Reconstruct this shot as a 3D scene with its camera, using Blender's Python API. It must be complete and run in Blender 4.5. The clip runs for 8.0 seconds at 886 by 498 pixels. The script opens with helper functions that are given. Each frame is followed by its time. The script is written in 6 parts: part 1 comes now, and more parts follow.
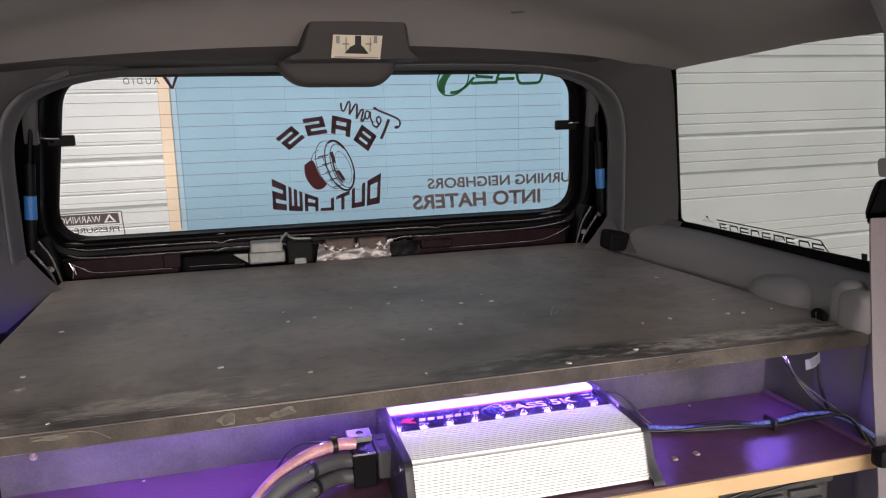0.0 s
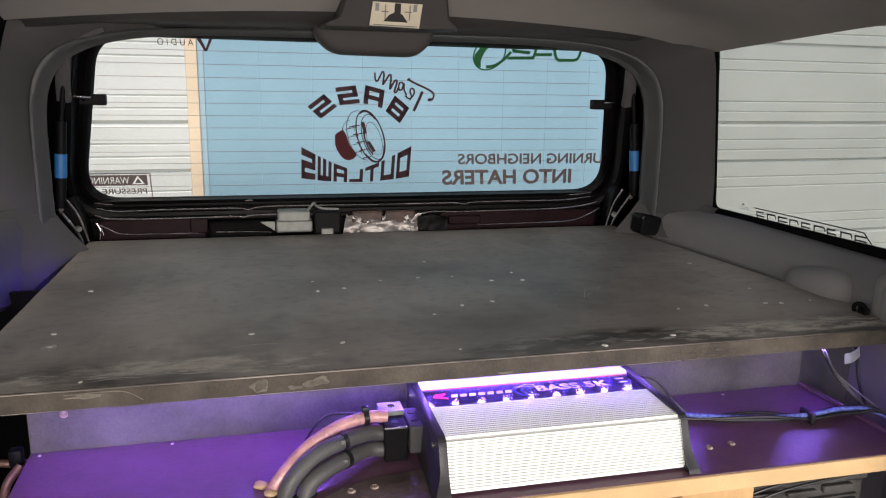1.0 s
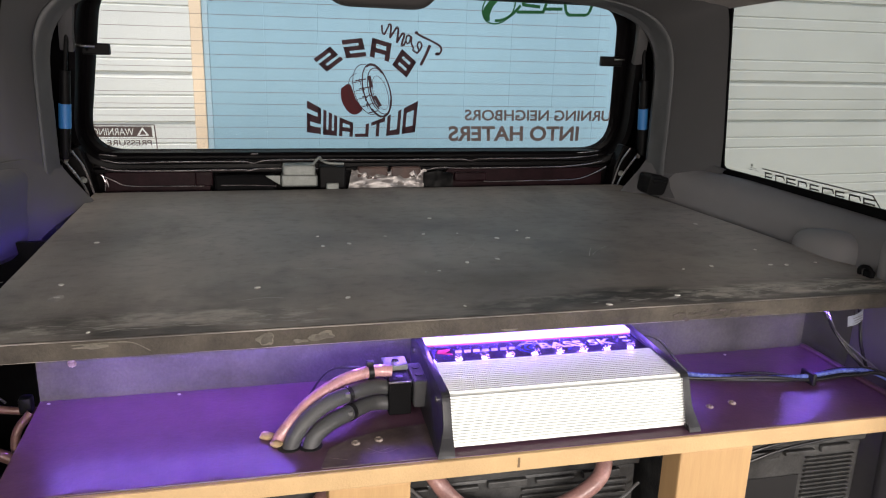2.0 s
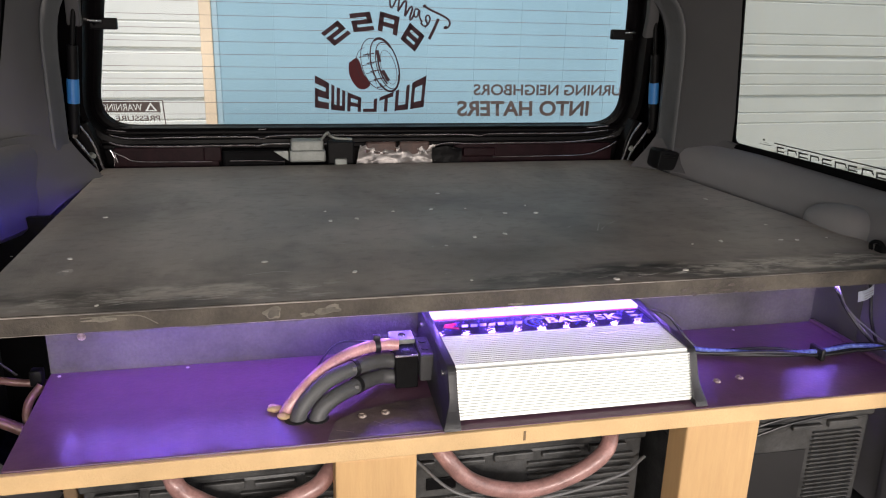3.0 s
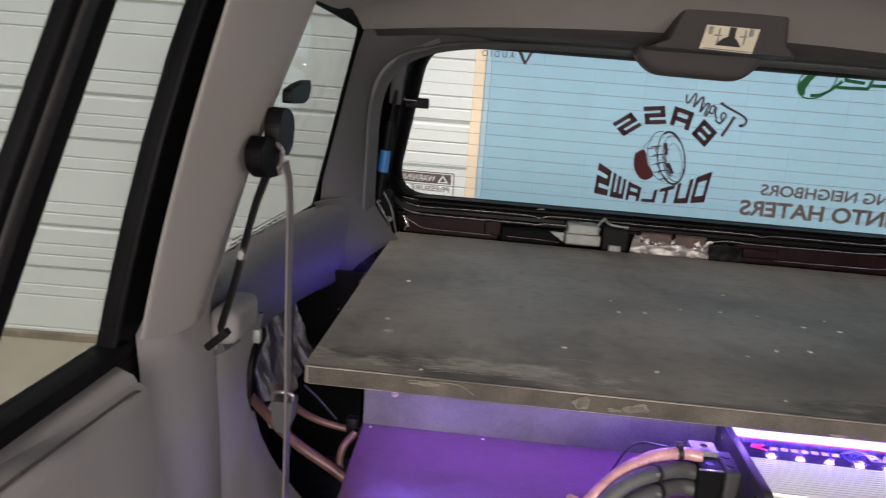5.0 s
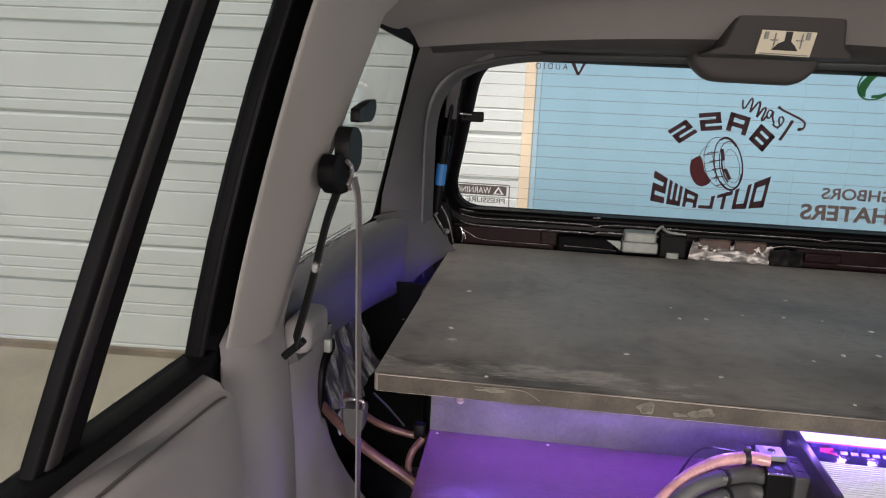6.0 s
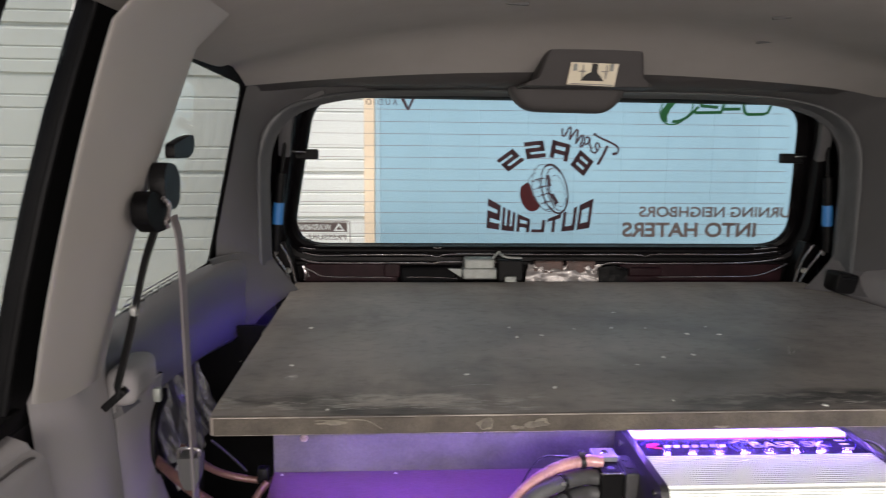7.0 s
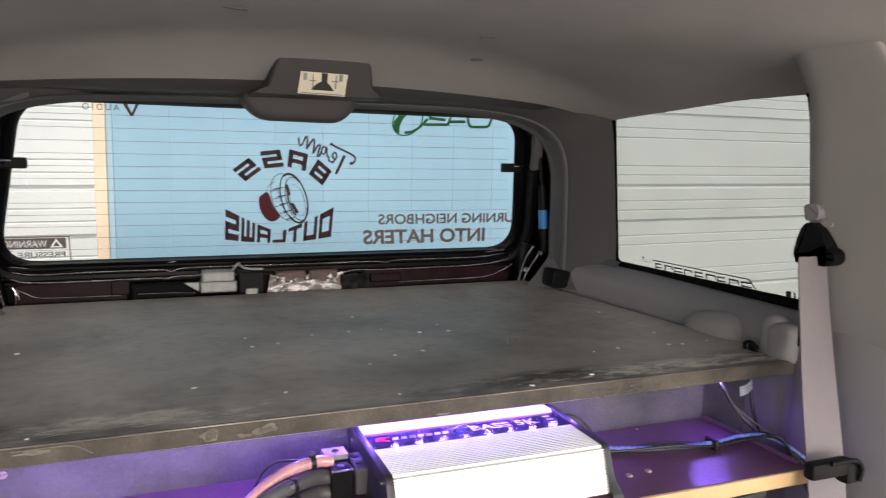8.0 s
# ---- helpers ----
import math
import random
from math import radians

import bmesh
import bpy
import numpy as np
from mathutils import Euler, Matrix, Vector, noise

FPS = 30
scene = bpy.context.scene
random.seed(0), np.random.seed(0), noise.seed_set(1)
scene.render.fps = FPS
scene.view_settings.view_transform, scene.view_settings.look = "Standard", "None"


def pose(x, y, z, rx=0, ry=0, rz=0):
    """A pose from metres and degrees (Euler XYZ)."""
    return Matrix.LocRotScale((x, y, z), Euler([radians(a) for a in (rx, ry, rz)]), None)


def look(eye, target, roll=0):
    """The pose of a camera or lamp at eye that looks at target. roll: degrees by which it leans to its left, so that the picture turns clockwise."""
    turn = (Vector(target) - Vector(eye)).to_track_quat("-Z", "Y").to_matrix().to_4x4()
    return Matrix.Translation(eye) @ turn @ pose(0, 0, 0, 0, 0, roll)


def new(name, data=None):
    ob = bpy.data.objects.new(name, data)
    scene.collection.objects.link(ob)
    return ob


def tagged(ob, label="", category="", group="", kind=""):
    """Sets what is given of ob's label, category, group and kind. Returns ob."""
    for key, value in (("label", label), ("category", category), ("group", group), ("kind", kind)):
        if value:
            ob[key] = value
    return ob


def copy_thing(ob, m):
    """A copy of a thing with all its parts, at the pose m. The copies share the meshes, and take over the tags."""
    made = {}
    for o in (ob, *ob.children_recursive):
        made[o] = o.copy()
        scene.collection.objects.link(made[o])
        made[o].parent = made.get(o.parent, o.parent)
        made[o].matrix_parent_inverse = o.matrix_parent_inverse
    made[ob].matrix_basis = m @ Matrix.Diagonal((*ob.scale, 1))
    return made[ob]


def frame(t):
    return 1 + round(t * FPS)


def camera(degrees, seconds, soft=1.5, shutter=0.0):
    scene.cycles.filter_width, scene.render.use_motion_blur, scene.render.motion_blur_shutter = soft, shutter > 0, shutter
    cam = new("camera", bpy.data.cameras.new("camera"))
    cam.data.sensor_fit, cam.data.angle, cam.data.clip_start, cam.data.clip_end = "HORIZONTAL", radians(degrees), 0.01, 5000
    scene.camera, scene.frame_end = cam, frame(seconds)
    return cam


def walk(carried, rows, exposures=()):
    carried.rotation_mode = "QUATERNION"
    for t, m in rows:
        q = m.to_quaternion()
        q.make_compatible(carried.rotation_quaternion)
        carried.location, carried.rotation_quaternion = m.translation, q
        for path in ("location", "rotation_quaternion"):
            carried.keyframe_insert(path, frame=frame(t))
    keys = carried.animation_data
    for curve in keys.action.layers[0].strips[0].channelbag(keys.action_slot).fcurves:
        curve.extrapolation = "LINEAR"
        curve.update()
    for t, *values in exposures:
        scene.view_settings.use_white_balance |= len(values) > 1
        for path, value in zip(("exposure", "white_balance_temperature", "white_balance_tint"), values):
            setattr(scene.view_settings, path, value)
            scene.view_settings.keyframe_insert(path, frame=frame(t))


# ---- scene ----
cam = camera(61.1, 8.0, soft=1.1, shutter=0.2)
PATH = [
    (0, (-0.193, 0.157, 1.418), (0.311, 2.057, 1.047), -1.4),
    (0.5, (-0.214, 0.176, 1.419), (0.273, 2.077, 1.035), 0.1),
    (1, (-0.219, 0.181, 1.409), (0.248, 2.078, 0.983), 0.9),
    (1.5, (-0.223, 0.183, 1.409), (0.242, 2.068, 0.926), 1.5),
    (3, (-0.216, 0.183, 1.404), (0.207, 2.045, 0.808), 1.5),
    (3.5, (-0.218, 0.18, 1.401), (0.198, 2.044, 0.808), 1.3),
    (4, (-0.218, 0.19, 1.4), (0.168, 2.059, 0.801), 1.2),
    (4.2, (-0.2265, 0.1834, 1.4075), (0.1248, 2.0595, 0.8101), 1.23),
    (4.5, (-0.261, 0.175, 1.414), (-0.078, 2.097, 0.892), 2.2),
    (4.7, (-0.2974, 0.1805, 1.4252), (-0.2567, 2.1264, 0.9651), 3.43),
    (5, (-0.341, 0.18, 1.428), (-0.47, 2.125, 0.983), 4.5),
    (5.2, (-0.355, 0.178, 1.422), (-0.586, 2.114, 0.979), 3.9),
    (6.3, (-0.351, 0.148, 1.433), (-0.605, 2.092, 1.039), 2.2),
    (6.5, (-0.342, 0.152, 1.421), (-0.502, 2.117, 1.08), 0.9),
    (6.7, (-0.3397, 0.1508, 1.4224), (-0.4277, 2.1214, 1.0927), 0.25),
    (7, (-0.324, 0.147, 1.418), (-0.212, 2.121, 1.114), 0.6),
    (7.2, (-0.3135, 0.1448, 1.4187), (-0.0386, 2.1036, 1.1233), 0.76),
    (7.5, (-0.297, 0.138, 1.411), (0.148, 2.07, 1.143), 0.4),
    (7.7, (-0.293, 0.1344, 1.4122), (0.2666, 2.0361, 1.1466), 0.77),
    (8, (-0.28, 0.126, 1.405), (0.441, 1.974, 1.151), 1.0),
]
EXPOSURES = [(0, 0.30, 7000, 22), (0.7, 0.36, 7000, 17), (1.5, 0.38, 7000, 16), (6.5, 0.40, 7000, 16), (8, 0.62, 7000, 16)]
walk(cam, [(t, look(eye, target, roll)) for t, eye, target, roll in PATH], exposures=EXPOSURES)

# ---- world and sun ----
world = bpy.data.worlds.new("overcast_sky")
scene.world = world
world.use_nodes = True
wn = world.node_tree
sky = wn.nodes.new("ShaderNodeTexSky")
sky.sky_type = "NISHITA"
sky.sun_disc = False
sky.sun_elevation, sky.sun_rotation = radians(52), radians(200)
wn.links.new(sky.outputs["Color"], wn.nodes["Background"].inputs["Color"])
wn.nodes["Background"].inputs["Strength"].default_value = 0.15
sun = new("sun", bpy.data.lights.new("sun", "SUN"))
sun.data.energy, sun.data.angle, sun.data.color = 2.1, radians(25), (1.0, 0.94, 0.85)
sun.matrix_world = look((-1.4, -5.0, 7.0), (0, 0, 0))


def daylight(name, eye, target, wide, high, watts):
    """An area lamp that stands in for daylight at an opening of the car."""
    lamp = new(name, bpy.data.lights.new(name, "AREA"))
    lamp.data.shape, lamp.data.size, lamp.data.size_y, lamp.data.energy = "RECTANGLE", wide, high, watts
    lamp.data.color = (1.0, 0.97, 0.93)
    lamp.matrix_world = look(eye, target)
    return lamp


daylight("windshield_daylight", (0, -1.45, 1.36), (0, 0.6, 1.25), 1.25, 0.46, 32.0)
# lamp added on the unseen right side to brighten the cabin
daylight("right_side_fill", (0.72, 0.22, 1.08), (0, 0.40, 1.05), 0.85, 0.85, 4.0)
daylight("left_window_daylight", (-0.585, 0.0, 1.36), (0, 0.30, 1.36), 0.66, 0.30, 3.0)


# ---- materials ----
def mat(name, base, rough=0.6, metal=0.0, var=0.15, scale=8.0, fine=120.0, bump=0.1, spec=0.5, tint=None, coat=0.0, stretch=None, island=0.0, wear=0.12):
    """A surface with large patches and fine grain in colour, gloss and relief. tint: the colour of its worn patches."""
    m = bpy.data.materials.new(name)
    m.use_nodes = True
    t = m.node_tree
    b = t.nodes["Principled BSDF"]
    b.inputs["Metallic"].default_value = metal
    b.inputs["Specular IOR Level"].default_value = spec
    b.inputs["Coat Weight"].default_value = coat
    b.inputs["Coat Roughness"].default_value = 0.12
    co = t.nodes.new("ShaderNodeTexCoord")
    mp = t.nodes.new("ShaderNodeMapping")
    mp.inputs["Scale"].default_value = stretch or (1, 1, 1)
    t.links.new(co.outputs["Object"], mp.inputs["Vector"])

    def tex(s, detail):
        n = t.nodes.new("ShaderNodeTexNoise")
        n.inputs["Scale"].default_value, n.inputs["Detail"].default_value = s, detail
        n.inputs["Roughness"].default_value = 0.6
        t.links.new(mp.outputs["Vector"], n.inputs["Vector"])
        return n
    big, small = tex(scale, 5), tex(fine, 3)
    ramp = t.nodes.new("ShaderNodeValToRGB")
    lo = [max(0, c * (1 - var)) for c in base]
    hi = list(tint) if tint else [min(1, c * (1 + var)) for c in base]
    ramp.color_ramp.elements[0].position, ramp.color_ramp.elements[0].color = 0.32, (*lo, 1)
    ramp.color_ramp.elements[1].position, ramp.color_ramp.elements[1].color = 0.72, (*hi, 1)
    t.links.new(big.outputs["Fac"], ramp.inputs["Fac"])
    mix = t.nodes.new("ShaderNodeMix")
    mix.data_type, mix.blend_type = "RGBA", "OVERLAY"
    mix.inputs[0].default_value = min(0.9, var * 1.6)
    t.links.new(ramp.outputs["Color"], mix.inputs[6])
    grey = t.nodes.new("ShaderNodeValToRGB")
    grey.color_ramp.elements[0].color, grey.color_ramp.elements[1].color = (0.25, 0.25, 0.25, 1), (0.75, 0.75, 0.75, 1)
    t.links.new(small.outputs["Fac"], grey.inputs["Fac"])
    t.links.new(grey.outputs["Color"], mix.inputs[7])
    out = mix.outputs[2]
    if island:
        info = t.nodes.new("ShaderNodeObjectInfo")
        hsv = t.nodes.new("ShaderNodeHueSaturation")
        rng = t.nodes.new("ShaderNodeMapRange")
        rng.inputs["To Min"].default_value, rng.inputs["To Max"].default_value = 1 - island, 1 + island
        t.links.new(info.outputs["Random"], rng.inputs["Value"])
        t.links.new(rng.outputs["Result"], hsv.inputs["Value"])
        t.links.new(out, hsv.inputs["Color"])
        out = hsv.outputs["Color"]
    t.links.new(out, b.inputs["Base Color"])
    rr = t.nodes.new("ShaderNodeMapRange")
    rr.inputs["To Min"].default_value, rr.inputs["To Max"].default_value = max(0.02, rough - wear), min(1, rough + wear)
    t.links.new(big.outputs["Fac"], rr.inputs["Value"])
    t.links.new(rr.outputs["Result"], b.inputs["Roughness"])
    if bump:
        bp = t.nodes.new("ShaderNodeBump")
        bp.inputs["Strength"].default_value, bp.inputs["Distance"].default_value = bump, 0.002
        t.links.new(small.outputs["Fac"], bp.inputs["Height"])
        t.links.new(bp.outputs["Normal"], b.inputs["Normal"])
    return m


def glass(name, tint, haze=0.0):
    """Thin pane: tinted clear glass with a plain gloss."""
    m = bpy.data.materials.new(name)
    m.use_nodes = True
    t = m.node_tree
    t.nodes.remove(t.nodes["Principled BSDF"])
    clear, gloss, mix = t.nodes.new("ShaderNodeBsdfTransparent"), t.nodes.new("ShaderNodeBsdfGlossy"), t.nodes.new("ShaderNodeMixShader")
    clear.inputs["Color"].default_value = (*tint, 1)
    gloss.inputs["Roughness"].default_value = 0.02
    face = t.nodes.new("ShaderNodeLayerWeight")
    power = t.nodes.new("ShaderNodeMath")
    power.operation = "POWER"
    power.inputs[1].default_value = 5.0
    scale = t.nodes.new("ShaderNodeMath")
    scale.operation = "MULTIPLY_ADD"
    scale.inputs[1].default_value, scale.inputs[2].default_value = 0.5, 0.02
    t.links.new(face.outputs["Facing"], power.inputs[0])
    t.links.new(power.outputs["Value"], scale.inputs[0])
    t.links.new(scale.outputs["Value"], mix.inputs["Fac"])
    t.links.new(clear.outputs["BSDF"], mix.inputs[1])
    t.links.new(gloss.outputs["BSDF"], mix.inputs[2])
    t.links.new(mix.outputs["Shader"], t.nodes["Material Output"].inputs["Surface"])
    return m


def clear_film(name, grey):
    """Crumpled clear plastic: mostly see-through, with a milky haze and gloss."""
    m = mat(name, grey, 0.25, var=0.4, scale=14, fine=60, bump=0.3, stretch=(1, 1, 0.3))
    t = m.node_tree
    clear, mix = t.nodes.new("ShaderNodeBsdfTransparent"), t.nodes.new("ShaderNodeMixShader")
    haze = t.nodes.new("ShaderNodeTexNoise")
    haze.inputs["Scale"].default_value, haze.inputs["Detail"].default_value = 1.0, 5.0
    place, runs = t.nodes.new("ShaderNodeNewGeometry"), t.nodes.new("ShaderNodeMapping")
    runs.inputs["Scale"].default_value, runs.inputs["Rotation"].default_value = (40.0, 70.0, 14.0), (0.35, 0.0, 0.0)
    t.links.new(place.outputs["Position"], runs.inputs["Vector"])
    t.links.new(runs.outputs["Vector"], haze.inputs["Vector"])
    amount = t.nodes.new("ShaderNodeMapRange")
    amount.inputs["From Min"].default_value, amount.inputs["From Max"].default_value = 0.42, 0.68
    amount.inputs["To Min"].default_value, amount.inputs["To Max"].default_value = 0.06, 0.80
    t.links.new(haze.outputs["Fac"], amount.inputs["Value"])
    t.links.new(amount.outputs["Result"], mix.inputs["Fac"])
    t.links.new(clear.outputs["BSDF"], mix.inputs[1])
    t.links.new(t.nodes["Principled BSDF"].outputs["BSDF"], mix.inputs[2])
    t.links.new(mix.outputs["Shader"], t.nodes["Material Output"].inputs["Surface"])
    return m


def glow(name, colour, strength):
    m = bpy.data.materials.new(name)
    m.use_nodes = True
    b = m.node_tree.nodes["Principled BSDF"]
    b.inputs["Base Color"].default_value = (0.8, 0.8, 0.8, 1)
    b.inputs["Emission Color"].default_value = (*colour, 1)
    b.inputs["Emission Strength"].default_value = strength
    return m


def painted_board():
    """Worn black paint on a board: long wipe marks, darker patches towards its front, a dark greasy stain and pale
    rubbed streaks near its front.
    """
    m = mat("dusty_black_painted_board", (0.1, 0.1, 0.1), 0.50, scale=3.0, fine=230, bump=0.3, spec=0.42, wear=0.16)
    t = m.node_tree
    b = t.nodes["Principled BSDF"]
    geo = t.nodes.new("ShaderNodeNewGeometry")
    split = t.nodes.new("ShaderNodeSeparateXYZ")
    t.links.new(geo.outputs["Position"], split.inputs["Vector"])

    def streaks(sx, sy, low, high, detail=6.0, seed=0.0):
        mp, n, r = t.nodes.new("ShaderNodeMapping"), t.nodes.new("ShaderNodeTexNoise"), t.nodes.new("ShaderNodeMapRange")
        mp.inputs["Scale"].default_value, mp.inputs["Location"].default_value = (sx, sy, 1), (seed, seed, 0)
        n.inputs["Scale"].default_value, n.inputs["Detail"].default_value, n.inputs["Roughness"].default_value = 1.0, detail, 0.65
        r.inputs["From Min"].default_value, r.inputs["From Max"].default_value = low, high
        t.links.new(geo.outputs["Position"], mp.inputs["Vector"])
        t.links.new(mp.outputs["Vector"], n.inputs["Vector"])
        t.links.new(n.outputs["Fac"], r.inputs["Value"])
        return r.outputs["Result"]

    def along(axis, a, c):
        r = t.nodes.new("ShaderNodeMapRange")
        r.interpolation_type = "SMOOTHSTEP"
        r.inputs["From Min"].default_value, r.inputs["From Max"].default_value = a, c
        t.links.new(split.outputs[axis], r.inputs["Value"])
        return r.outputs["Result"]

    def times(*outs):
        cur = outs[0]
        for o in outs[1:]:
            mu = t.nodes.new("ShaderNodeMath")
            mu.operation = "MULTIPLY"
            t.links.new(cur, mu.inputs[0])
            t.links.new(o, mu.inputs[1])
            cur = mu.outputs["Value"]
        return cur

    def blend(fac, a, c):
        mx = t.nodes.new("ShaderNodeMix")
        mx.data_type = "RGBA"
        t.links.new(fac, mx.inputs[0])
        for i, v in ((6, a), (7, c)):
            if isinstance(v, tuple):
                mx.inputs[i].default_value = (*v, 1)
            else:
                t.links.new(v, mx.inputs[i])
        return mx.outputs[2]

    col = blend(streaks(2.2, 3.0, 0.36, 0.66, 4.0), (0.200, 0.176, 0.158), (0.445, 0.393, 0.345))
    col = blend(times(streaks(9.0, 2.4, 0.46, 0.74, 5.0, 4.4), streaks(1.8, 1.8, 0.40, 0.62, 2.0, 9.3)), col, (0.499, 0.442, 0.386))
    col = blend(streaks(45.0, 60.0, 0.50, 1.10, 4.0, 2.2), col, (0.073, 0.064, 0.058))
    col = blend(times(streaks(1.6, 1.6, 0.42, 0.70, 3.0, 3.1), streaks(40, 60, 0.2, 0.8, 2.0)), col, (0.385, 0.342, 0.302))
    # broad patches, darker towards the front and its middle
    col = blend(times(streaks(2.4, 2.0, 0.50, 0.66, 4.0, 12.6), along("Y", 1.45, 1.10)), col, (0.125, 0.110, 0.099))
    col = blend(times(along("X", -0.10, 0.10), along("X", 0.44, 0.26), along("Y", 1.24, 1.08), along("Y", 0.975, 0.99), streaks(3.0, 5.0, 0.20, 0.80, 5.0, 6.1)), col, (0.105, 0.093, 0.084))
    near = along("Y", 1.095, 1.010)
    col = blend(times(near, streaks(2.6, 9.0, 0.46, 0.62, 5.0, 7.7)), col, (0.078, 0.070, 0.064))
    col = blend(times(along("X", 0.13, 0.24), along("X", 0.36, 0.27), along("Y", 1.050, 1.025), along("Y", 0.992, 1.008), streaks(5.0, 16.0, 0.40, 0.58, 5.0, 3.9)), col, (0.023, 0.021, 0.020))
    col = blend(times(along("Y", 1.045, 1.015), along("Y", 0.972, 0.985), streaks(4.0, 4.0, 0.46, 0.62, 2.0, 5.2), streaks(26.0, 60.0, 0.50, 0.64, 6.0, 1.4)), col, (0.520, 0.475, 0.419))
    col = blend(times(along("X", -0.46, -0.36), along("X", -0.18, -0.27), along("Y", 1.055, 1.025), along("Y", 0.985, 1.000), streaks(14.0, 26.0, 0.44, 0.62, 6.0, 6.4)), col, (0.582, 0.530, 0.465))
    col = blend(times(along("X", 0.30, 0.40), along("Y", 1.040, 1.020), along("Y", 0.980, 0.995), streaks(18.0, 44.0, 0.46, 0.60, 6.0, 8.1)), col, (0.582, 0.530, 0.465))
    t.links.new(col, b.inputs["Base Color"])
    return m


